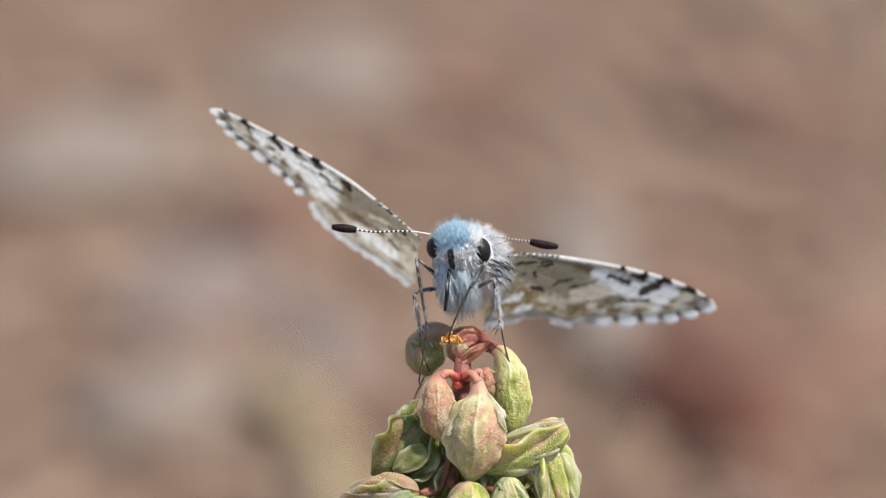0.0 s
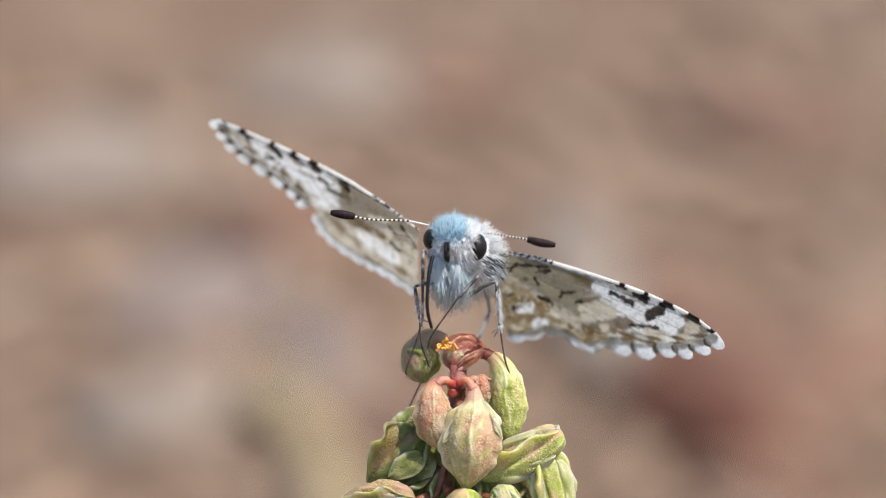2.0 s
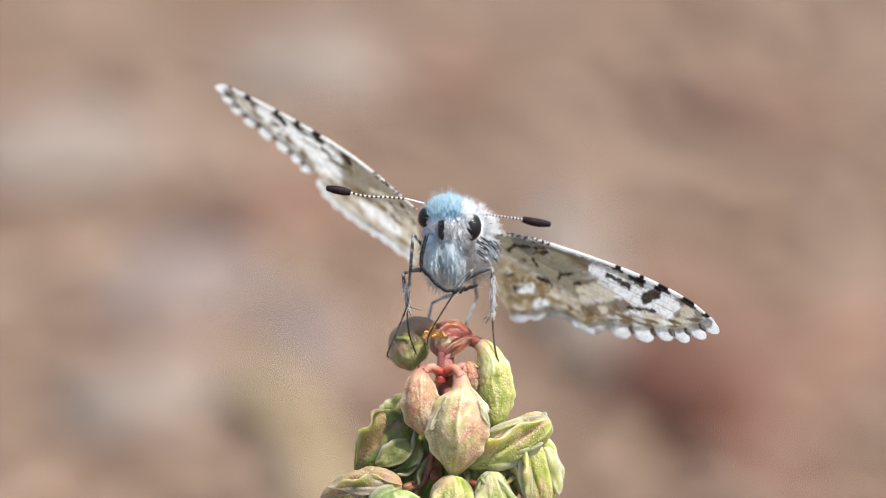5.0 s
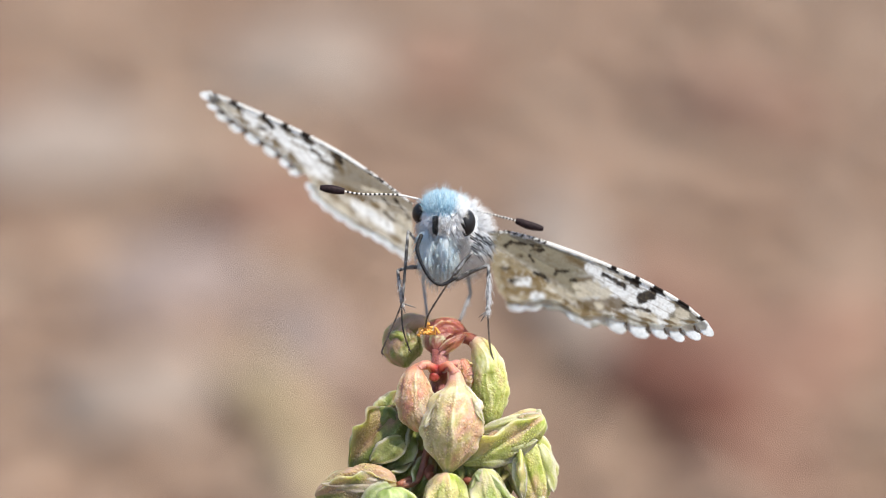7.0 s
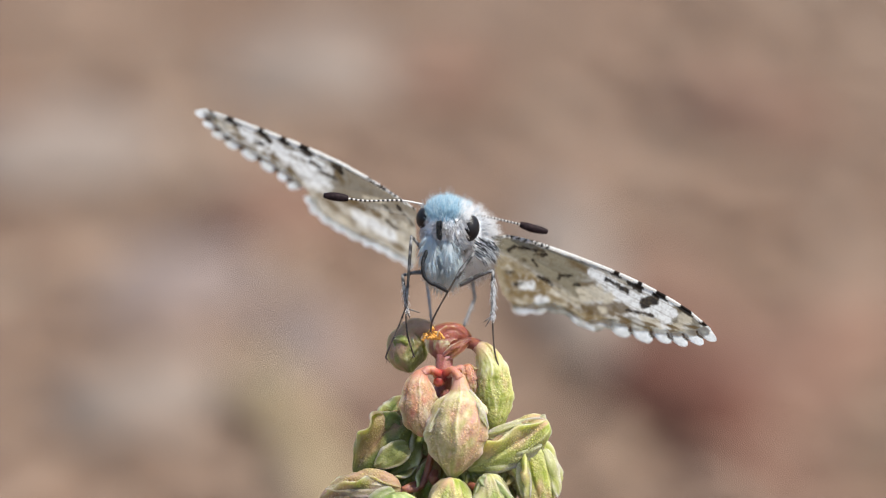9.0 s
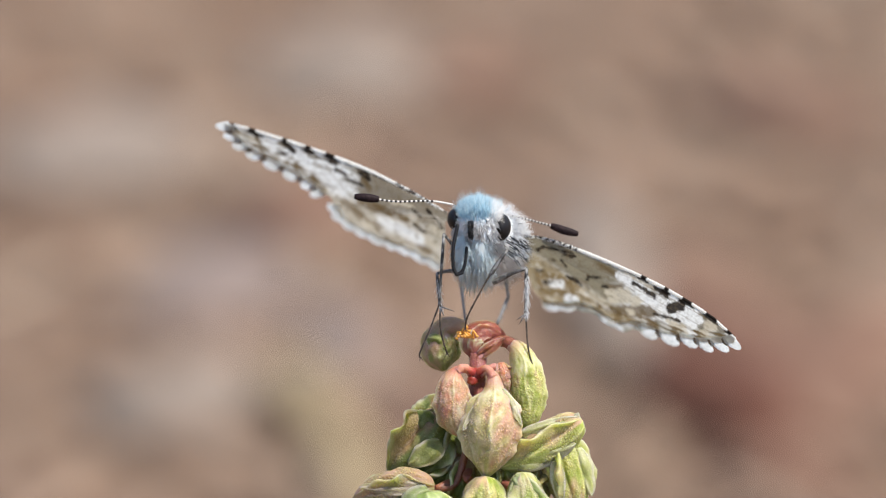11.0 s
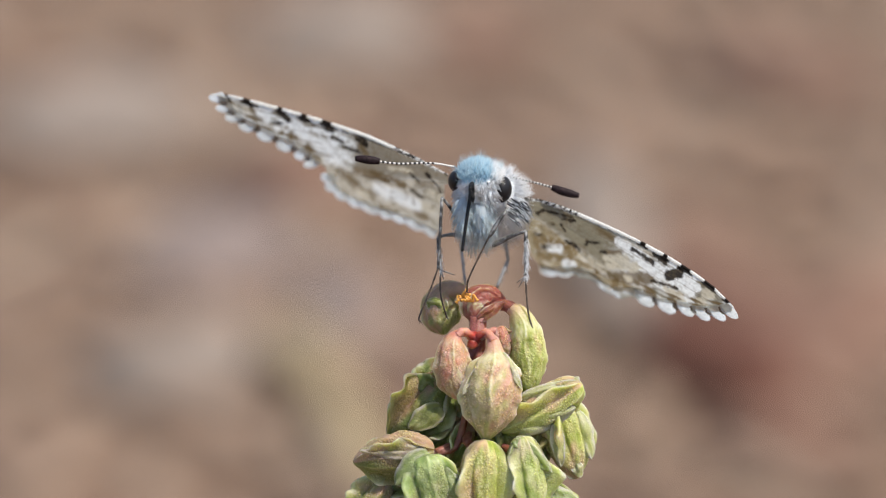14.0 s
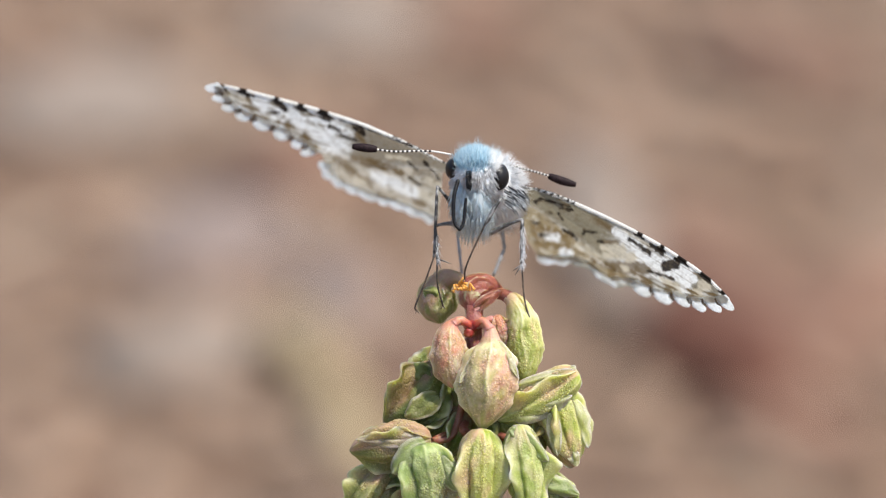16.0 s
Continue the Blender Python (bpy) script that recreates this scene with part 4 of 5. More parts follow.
BROWN_LEFT = [(12.13, -0.48, 11.86, 0.06, 0.12), (9.64, 1.11, 9.07, 1.61, 0.19), (8.67, 1.62, 8.0, 2.31, 0.19), (5.45, 0.29, 5.07, 0.76, 0.19), (3.85, 2.41, 2.71, 2.47, 0.19), (4.69, 2.32, 3.94, 2.33, 0.12), (11.45, 1.04, 10.84, 1.05, 0.12), (8.04, 2.97, 7.65, 3.12, 0.12), (10.31, 3.06, 9.71, 3.2, 0.09), (12.65, 0.83, 12.37, 0.92, 0.09)]
OLIVE_LEFT = [(4.61, -0.0, 1.44, 0.04, 0.44), (5.16, 1.59, 1.87, 0.63, 0.41), (1.86, 0.3, -0.04, 0.19, 0.38), (1.48, 1.91, 0.02, 2.13, 0.44), (13.78, -0.54, 12.81, -0.19, 0.25), (3.96, 0.49, 3.13, 0.43, 0.25)]
GOLD_LEFT = [(6.54, 3.28, 5.56, 3.84, 0.31), (5.65, 4.03, 4.53, 4.52, 0.22), (3.94, 5.38, 3.03, 5.39, 0.19), (3.3, 3.68, 2.24, 3.56, 0.12), (1.83, 4.6, 1.18, 4.73, 0.19), (5.58, 2.51, 3.5, 2.5, 0.25)]
CREAM_LEFT = [(5.41, 4.59, 5.0, 4.73, 0.22), (1.43, 3.81, 0.38, 3.93, 0.25), (12.42, -0.07, 12.1, -0.01, 0.16), (13.52, -0.22, 13.01, -0.11, 0.16), (8.42, 2.01, 7.81, 2.49, 0.16), (3.55, 1.36, 2.3, 0.92, 0.12), (1.05, 2.32, 0.01, 2.81, 0.25)]
WHITE_LEFT = [(4.25, 3.54, 1.84, 3.92, 0.38), (7.37, 1.47, 5.97, 1.66, 0.22), (9.63, 0.44, 8.03, 1.16, 0.25), (7.26, 0.06, 5.82, 0.31, 0.12)]


def edge(curve, x):
    p = np.array(curve)
    return float(np.interp(x, p[:, 0], p[:, 1]))


def in_mark(u, v, mark, wob, soft):
    """1 inside a rounded stroke, 0 outside; the wing's depth is narrowed to its scale rows."""
    a, b, c, d, r = mark
    x, y, lx, ly = u - a, (v - b) * 0.58, c - a, (d - b) * 0.58
    k = max(0.0, min(1.0, (x * lx + y * ly) / (lx * lx + ly * ly + 1e-9)))
    return 1 - step(math.hypot(x - k * lx, y - k * ly) + wob, 0.78 * r - soft * 0.5, 0.78 * r + soft)


WHITE, CREAM, OLIVE, BROWN, BLACK = (0.87, 0.90, 0.895), (0.60, 0.555, 0.44), (0.31, 0.285, 0.22), (0.135, 0.09, 0.038), (0.016, 0.011, 0.008)
GOLD = (0.235, 0.165, 0.072)
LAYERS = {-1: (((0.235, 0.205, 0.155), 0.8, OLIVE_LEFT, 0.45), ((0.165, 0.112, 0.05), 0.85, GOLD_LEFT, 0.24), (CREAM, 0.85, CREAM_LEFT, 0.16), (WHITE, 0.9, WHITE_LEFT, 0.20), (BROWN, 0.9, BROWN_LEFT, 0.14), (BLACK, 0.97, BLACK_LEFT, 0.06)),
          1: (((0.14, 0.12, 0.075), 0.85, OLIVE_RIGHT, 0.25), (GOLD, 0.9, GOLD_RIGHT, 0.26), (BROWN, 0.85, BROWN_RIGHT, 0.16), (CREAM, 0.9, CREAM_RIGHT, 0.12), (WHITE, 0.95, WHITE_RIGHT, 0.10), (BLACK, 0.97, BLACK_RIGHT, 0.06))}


def wing_colour(side):
    def colour(u, v):
        p = Vector((u, v * 0.8, 3 * side))
        w = 0.10 * noise.noise(p * 1.8) + 0.11 * noise.noise(p * 4.5) + 0.09 * noise.noise(p * 11)
        ray = math.atan2((v + 0.25) * 1.7, u + 0.8) * 24
        vein = abs(math.sin(ray))  # 0 on a vein
        inner = step(-u + 5 * w, -7.2, -5.2)
        behind = step(v - edge(FORE_BACK[side], min(u, 7.4)) * 0.85 + 1.5 * w, -0.3, 0.5) * step(-u, -8.6, -7.6)
        dust = noise.noise(p * 3.1 + Vector((0, 0, 9)))
        # right wing's base is darker than the left's: its dimmer light painted in
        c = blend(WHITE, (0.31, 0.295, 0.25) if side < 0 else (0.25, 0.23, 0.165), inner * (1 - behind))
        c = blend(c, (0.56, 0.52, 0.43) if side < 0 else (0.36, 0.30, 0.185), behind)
        streak = noise.noise(Vector((u * 1.2, ray * 0.8, 5 * side))) + 0.6 * noise.noise(Vector((u * 3.0, ray * 1.3, 8 * side)))
        c = blend(c, OLIVE, 0.35 * step(dust + w, 0.10, 0.45))
        c = blend(c, blend(BROWN, OLIVE, 0.55), (0.8 if side < 0 else 0.6) * step(streak + w, 0.06, 0.30) * (1 - 0.7 * inner) * (1 - behind))
        c = blend(c, BROWN, (0.42 - 0.18 * inner) * step(-vein + 0.7 * w, -0.22, -0.04) * step(dust, -0.3, 0.1))
        rim = edge(FORE_BACK[side], u) - v if u > 7.8 else 9.0
        arc = step(-rim + 0.6 * w, -0.85, -0.55)
        c = blend(c, blend(BROWN, OLIVE, 0.65), 0.7 * arc * step(dust + 2 * w, -0.25, 0.1))
        for tone, share, strokes, soft in LAYERS[side]:
            k = max(in_mark(u, v, m, w * 0.7 + 0.008 if tone == BLACK else w * 0.9, soft) for m in strokes)
            c = blend(c, tone, share * k)
            if tone == GOLD:
                c = blend(c, BROWN, 0.45 * k * step(dust + w, 0.05, 0.4))
        c = blend(c, (0.19, 0.15, 0.10), 0.62 * step(-vein + 0.6 * w, -0.18, -0.03) * (1 - 0.6 * inner) * (1 - behind))
        fine = noise.noise(p * 6.5 + Vector((4, 0, 0))) + 0.6 * noise.noise(p * 15)
        coarse = noise.noise(p * 2.3 + Vector((0, 7, 0)))
        c = blend(c, blend(BROWN, OLIVE, 0.3), 0.55 * step(fine + 0.9 * coarse, 0.12, 0.55) * (0.45 + 0.55 * max(inner, behind)))
        c = blend(c, blend(WHITE, CREAM, 0.5), 0.45 * step(fine - 0.9 * coarse, 0.25, 0.6) * behind)
        cell = math.sin(ray * 2 + 1.2 * w) * math.sin(rim * 6.3)  # checkers inside the rim
        c = blend(c, BROWN, 0.88 * step(cell + 2.0 * w, 0.12, 0.45) * step(-rim, -1.25, -0.9))
        c = blend(c, blend(WHITE, CREAM, 0.4), 0.55 * step(-cell + 2.0 * w, 0.25, 0.6) * step(-rim, -1.4, -1.0))
        front = edge(FORE_FRONT[side], u)
        strip = step(-(v - front) + 0.3 * w, -0.22, -0.12) * step(u, 2.6, 4.0)
        c = blend(c, WHITE, strip)
        fleck = step(-(v - front), -0.26, -0.16) * step(-u, -4.0, -2.6) * step(u, 0.3, 0.8)
        c = blend(c, WHITE if noise.noise(Vector((u * 7, v * 9, side))) > 0.0 else BLACK, 0.8 * fleck)
        k = max(in_mark(u, v, m, 0.4 * w + 0.01, 0.05) for m in (RIM_LEFT if side < 0 else RIM_RIGHT))
        return blend(c, BLACK, 0.95 * k)
    return colour


def wing_height(u, v, drop):
    ang = math.atan2(v + 0.4, u + 0.8)
    bow = math.sin(max(0.0, min(1.0, u / 14)) * math.pi)
    return drop + 0.05 * abs(math.sin(ang * 10.5)) * min(1, u / 3) + 0.22 * bow + 0.08 * math.sin(v * 0.8 + u * 0.3) + 0.34 * bow * max(0.0, min(1.0, (1.0 - v) / 1.9)) ** 1.5


def wing(name, front, back, colour, lo, hi, side, drop, label):
    """A scaly membrane, pleated along its veins; x outward, y backward, z to the upper face."""
    nu, nv = 240, 100
    bm = bmesh.new()
    lay = bm.verts.layers.float_color.new("scales")
    grid = []
    for i in range(nu + 1):
        u = lo + (hi - lo) * i / nu
        a, b = edge(front, u), max(edge(back, u), edge(front, u) + 0.02)
        row = []
        for j in range(nv + 1):
            v = a + (b - a) * j / nv
            z = wing_height(u, v, drop)
            p = bm.verts.new((side * u * MM, v * MM, z * MM))
            p[lay] = (*colour(u, v), 1)
            row.append(p)
        grid.append(row)
    for r0, r1 in zip(grid, grid[1:]):
        for j in range(nv):
            q = (r0[j], r1[j], r1[j + 1], r0[j + 1])
            bm.faces.new(q if side > 0 else q[::-1])
    return part(name, bm, M_WING, butterfly, label)


def tuft(wing_ob, side, u, v, way, spread, ln, width, dark, drop, rng):
    """A bunch of overlapping fringe scales on the wing's rim, rounded at its end."""
    bm = bmesh.new()
    w = Vector((way[0], way[1], 0)).normalized()
    s = Vector((-w.y, w.x, 0))
    inset = 0.25 if dark else 0.34
    n, m = (8, 4) if dark else (36, 6)
    grid = []
    for i in range(n + 1):
        f = i / n * 2 - 1
        l = inset + ln * (max(0.0, 1 - abs(f) ** 2.2) ** 0.5) * rng.uniform(0.95, 1.03)
        row = []
        for j in range(m + 1):
            d = l * j / m - inset
            q = Vector((u, v, wing_height(u, v, drop) - 0.06)) + s * f * width * (1 + spread * j / m) + w * d
            row.append(bm.verts.new(Vector((side * q.x, q.y, q.z - 0.10 * (j / m) ** 2)) * MM))
        grid.append(row)
    for r0, r1 in zip(grid, grid[1:]):
        for j in range(m):
            bm.faces.new((r0[j], r1[j], r1[j + 1], r0[j + 1]))
    part("fringe_tuft", bm, M_FRINGE_DARK if dark else M_FRINGE, wing_ob, "", True)


def outward(pts, k):
    """The way out of the wing at one of the points along its rim."""
    p, q = pts[max(0, k - 1)], pts[min(len(pts) - 1, k + 1)]
    t = Vector((q[0] - p[0], q[1] - p[1]))
    n = Vector((-t.y, t.x)).normalized()
    return -n if n.x * 0.7 + n.y < 0 else n


def fringe(wing_ob, pts, side, ln, fill, drop, seed):
    """Rounded bunches of fringe scales along a rim, with short dark scales between them where they stand apart."""
    rng = random.Random(seed)
    for k, p in enumerate(pts):
        n = outward(pts, k)
        near = [math.dist(p, pts[q]) for q in (k - 1, k + 1) if 0 <= q < len(pts)]
        half = fill * sum(near) / len(near) / 2
        tuft(wing_ob, side, p[0] - n.x * ln * 0.5, p[1] - n.y * ln * 0.5, n, 0.05, ln * rng.uniform(0.92, 1.08), half, False, drop, rng)
        if fill < 1 and k + 1 < len(pts):
            q = pts[k + 1]
            tuft(wing_ob, side, (p[0] + q[0]) / 2 - n.x * ln * 0.4, (p[1] + q[1]) / 2 - n.y * ln * 0.4, n, 0.2, ln * 0.35, 0.16, True, drop, rng)


def scalloped_fringe(wing_ob, rim, side, ln, bunches, drop, seed):
    """One sheet of fine fringe scales along the hind rim, uneven at its edge and lightly scalloped."""
    rng = random.Random(seed)
    n, m = 300, 8
    c = [tuple(p) for p in spline(rim, n)]
    bm = bmesh.new()
    grid = []
    for k, (u, v) in enumerate(c):
        way = outward(c, k)
        f = k / n
        bay = abs(math.sin(math.pi * bunches * f + 0.8 * noise.noise(Vector((f * 6, seed, 0))))) ** 0.6
        out = ln * (0.42 + 0.5 * bay + 0.10 * noise.noise(Vector((f * 18, seed, 3))) + rng.uniform(-0.06, 0.06))
        row = []
        for j in range(m + 1):
            d = -0.75 + (out + 0.35) * j / m
            q = (u + way.x * d, v + way.y * d)
            z = wing_height(u, v, drop) - 0.05 - 0.10 * (j / m) ** 2 + 0.03 * math.sin(f * math.pi * bunches * 2)
            row.append(bm.verts.new(Vector((side * q[0], q[1], z)) * MM))
        grid.append(row)
    for r0, r1 in zip(grid, grid[1:]):
        for j in range(m):
            bm.faces.new((r0[j], r1[j], r1[j + 1], r0[j + 1]))
    part("fringe", bm, M_FRINGE if side < 0 else M_FRINGE_WORN, wing_ob, "soft white scalloped fringe")


def costa(wing_ob, side):
    """The stout white vein along a forewing's leading edge, barred with black."""
    n = 200
    end = FORE_FRONT[side][-1][0]
    bm = bmesh.new()
    lay = bm.verts.layers.float_color.new("scales")
    us = [end * k / n for k in range(n + 1)]
    pts = [Vector((side * u, edge(FORE_FRONT[side], u), wing_height(u, edge(FORE_FRONT[side], u), 0.0))) * MM for u in us]
    tube(bm, pts, [(0.045 + 0.05 * step(u, 0.3, 3.0) * (1 - 0.6 * step(u, 10, end))) * MM for u in us], 8)
    bars = RIM_LEFT[:5] if side < 0 else RIM_RIGHT[:5]
    for v in bm.verts:
        u = abs(v.co.x) / MM
        fleck = noise.noise(Vector((u * 6, v.co.y * 7000, v.co.z * 7000))) > 0.05 and u < 3.4
        dark = any(min(b[0], b[2]) + 0.08 < u < max(b[0], b[2]) - 0.06 for b in bars)
        v[lay] = (*(BLACK if dark or fleck else (0.93, 0.93, 0.90)), 1)
    part("costa", bm, M_WING, wing_ob, "white leading vein barred with black")


def wing_pose(side, row):
    tip, lift, sweep, x, z = row[1:6] if side < 0 else row[6:11]
    return Matrix.Translation(shift(row[0]) + Vector((x, 0, z)) * MM) @ Matrix.Translation(HINGE_L if side < 0 else HINGE_R) @ pose(0, 0, 0, -tip, 0, 0) @ pose(0, 0, 0, 0, lift, 0) @ pose(0, 0, 0, 0, 0, sweep)


WINGS = []
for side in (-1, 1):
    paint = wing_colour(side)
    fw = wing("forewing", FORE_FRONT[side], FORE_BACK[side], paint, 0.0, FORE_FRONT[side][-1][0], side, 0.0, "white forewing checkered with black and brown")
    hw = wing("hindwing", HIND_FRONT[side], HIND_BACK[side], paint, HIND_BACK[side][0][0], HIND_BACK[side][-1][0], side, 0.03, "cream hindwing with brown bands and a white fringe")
    costa(fw, side)
    fringe(fw, FORE_TUFTS[side], side, 0.84, 0.86, 0.0, 3)
    scalloped_fringe(hw, HIND_RIM[side], side, 0.62 if side < 0 else 0.5, 9 if side < 0 else 6, 0.03, 8)
    WINGS.append((side, fw, hw))


def build_body():
    rng = random.Random(11)
    clear = lambda n: not (n.x > 0.80 and abs(n.z - 0.05) < 0.5) and not (n.x < -0.95 and abs(n.z - 0.4) < 0.3)
    tilt = Matrix.Rotation(radians(PITCH), 3, "X")
    # head
    bm = bmesh.new()
    hc, hr = g(8, 264, 8), (42 * U, 46 * U, 43 * U)
    ball(bm, hc, hr)
    head = part("head", bm, M_SKIN, butterfly, "round furry head")
    bm = bmesh.new()
    fur(bm, rng, hc, hr, 4200, 18.5 * U, lambda n: n.z > 0.12 + 0.34 * rng.random() and n.y < 0.8 and -0.8 < n.x < 0.30 + 0.4 * rng.random() and clear(n), lambda n: Vector((-0.25 * n.x, 0.05, 0.40)), 0.5)
    fur(bm, rng, hc, hr, 420, 29 * U, lambda n: n.z > 0.35 and n.y < 0.8 and clear(n), lambda n: Vector((-0.1 * n.x, 0.1, 0.30)), 0.3)
    part("crown_fur", bm, M_CROWN, head, "sky-blue upright fur")
    bm = bmesh.new()
    fur(bm, rng, hc, hr, 1300, 18 * U, lambda n: n.x > 0.25 + 0.3 * rng.random() and n.z > 0.25 and n.y < 0.9 and clear(n), lambda n: Vector((0.1, 0.15, 0.30)), 0.5)
    part("temple_fur", bm, M_FACE, head, "white fur behind the eye")
    bm = bmesh.new()
    fur(bm, rng, hc, hr, 1500, 10 * U, lambda n: (-0.8 < n.z < 0.30 + 0.4 * rng.random() or n.x > 0.35) and n.y < 0.35 and clear(n), lambda n: Vector((0.6 * n.x, 0.3, -0.9)), 1.2)
    part("face_fur", bm, M_FACE, head, "white and grey face fur")
    for x, z, d, rx, rz in ((45, 267, 0, 20, 25), (-34, 281, 12, 14, 19)):
        bm = bmesh.new()
        ball(bm, g(x, z, d), (rx * U, 26 * U, rz * U), rings=24, segments=32)
        part("eye", bm, M_EYE, head, "glossy black eye")
    bm = bmesh.new()
    for k in range(44):
        x, z = -7 + rng.uniform(-3.5, 3.5), 275 - 0.6 * k
        tube(bm, [g(x, z, -34), g(x, z - 3, -58), g(x + rng.uniform(-2, 2), z - 9, -70)], [2.6 * U, 2.4 * U, 0.8 * U], 4)
    part("mouth_bristle", bm, M_EYE, head, "black bristle tuft between the palps")
    bm = bmesh.new()
    for k in range(110):
        x, z = rng.uniform(56, 84), rng.uniform(216, 252)
        ln = rng.uniform(14, 24)
        tube(bm, [g(x, z, rng.uniform(-2, 16)), g(x + ln * 0.6, z - ln * 0.4, -2), g(x + ln * 0.9, z - ln * rng.uniform(0.7, 1.0), 0)], [1.1 * U, 0.9 * U, 0.2 * U], 3, cap=False)
    part("cheek_bristles", bm, M_CHEEK, head, "black and white bristles behind the eye")
    for a in (-1, 1):
        bm = bmesh.new()
        pc, pr = g(-5 + 15 * a, 222, -16), (14 * U, 20 * U, 34 * U)
        ball(bm, pc, pr)
        fur(bm, rng, pc, pr, 520, 18 * U, lambda n: n.y < 0.5, lambda n: Vector((0.1 * n.x, 0.05, -1.5)), 0.45)
        part("palp", bm, M_CHEST, head, "white furry palp")
    # thorax and abdomen
    bm = bmesh.new()
    tc, tr = g(36, 240, 105), (50 * U, 95 * U, 47 * U)
    ball(bm, tc, tr, tilt)
    thorax = part("thorax", bm, M_SKIN, butterfly, "furry pale thorax")
    bm = bmesh.new()
    fur(bm, rng, tc, tr, 3000, 26 * U, lambda n: n.y < 0.75, lambda n: Vector((0.2 * n.x, -0.1, 0.25 * n.z - 0.2)), turn=tilt)
    part("thorax_fur", bm, M_FACE, thorax)
    bm = bmesh.new()
    cc, cr = g(3, 206, 16), (28 * U, 32 * U, 33 * U)
    ball(bm, cc, cr)
    fur(bm, rng, cc, cr, 1500, 22 * U, lambda n: n.y < 0.6, lambda n: Vector((-0.05 * n.x, 0.0, -1.5)), 0.42)
    part("chest_fur", bm, M_CHEST, thorax, "long blue-white chest hair")
    bm = bmesh.new()
    ball(bm, g(36, 214, 265), (32 * U, 140 * U, 32 * U), Matrix.Rotation(radians(-12), 3, "X"), wobble=0.1)
    part("abdomen", bm, M_FACE, butterfly, "slim pale abdomen")
    return head


head = build_body()


def antenna(base, pts, club_from, name_seed):
    """A ringed shaft and a dark club; the origin sits at the antenna's root."""
    c = spline(pts, 44)
    bm = bmesh.new()
    last = int(44 * club_from)
    for k in range(last):
        r0 = 1.5
        tube(bm, [c[k], c[k] * 0.45 + c[k + 1] * 0.55, c[k + 1]], [r0 * U, (r0 + 0.5) * U, r0 * U], 6, mat=0 if k < 8 and name_seed == 1 else k % 2)
    shaft = part("antenna", bm, (M_WHITE, M_DARK), butterfly, "thin black and white ringed antenna")
    bm = bmesh.new()
    n = 44 - last
    tube(bm, c[last:], [(2.6 + 5.2 * math.sin(math.pi * min(1, (k / n) * 0.86 + 0.10)) ** 0.6) * U for k in range(n + 1)], 12)
    part("club", bm, M_CLUB, shaft, "dark brown velvety club")
    shaft.location = base
    return shaft


ANT_L = antenna(g(-38, 306, -6), [g(0, 0), g(-40, 6, -4), g(-100, 5, -8), g(-140, 10, -10), g(-174, 14, -10)], 0.77, 1)
ANT_R = antenna(g(58, 291, 44), [g(0, 0), g(26, -6, 4), g(76, -20, 8), g(100, -29, 8), g(128, -37, 8)], 0.62, 2)


# turn of each antenna about its root: seconds, degrees
FEELER_L = [(0, 6.5), (0.5, 5.5), (1, 6.5), (1.5, 5.25), (2, 3.75), (2.5, 4.5), (3, 4.25), (3.5, 3.75), (6, 1.25), (6.5, 0), (7, 0), (7.5, -1), (8, -0.5), (8.5, -1.25), (11, -0.25), (11.5, 0.25), (12, -0.25), (12.5, 0.25), (13, 0.75), (13.5, 0.25), (14, 0.25), (14.5, 0), (15, -0.5), (15.5, 0.25), (16, 0)]
FEELER_R = [(0, -1.25), (0.5, -2), (1, -0.75), (1.5, -2.5), (2, -5.75), (2.5, -9.25), (3, -9.75), (3.5, -13.25), (6, -4.75), (6.5, -3), (7, -3.25), (7.5, -4.5), (8, -3), (8.5, -4.75), (11, -1.25), (11.5, 1), (12, -1.75), (12.5, -2), (13, -2.5), (13.5, -2.5), (14, -0.75), (14.5, -0.25), (15, -0.75), (15.5, -0.25), (16, 0)]


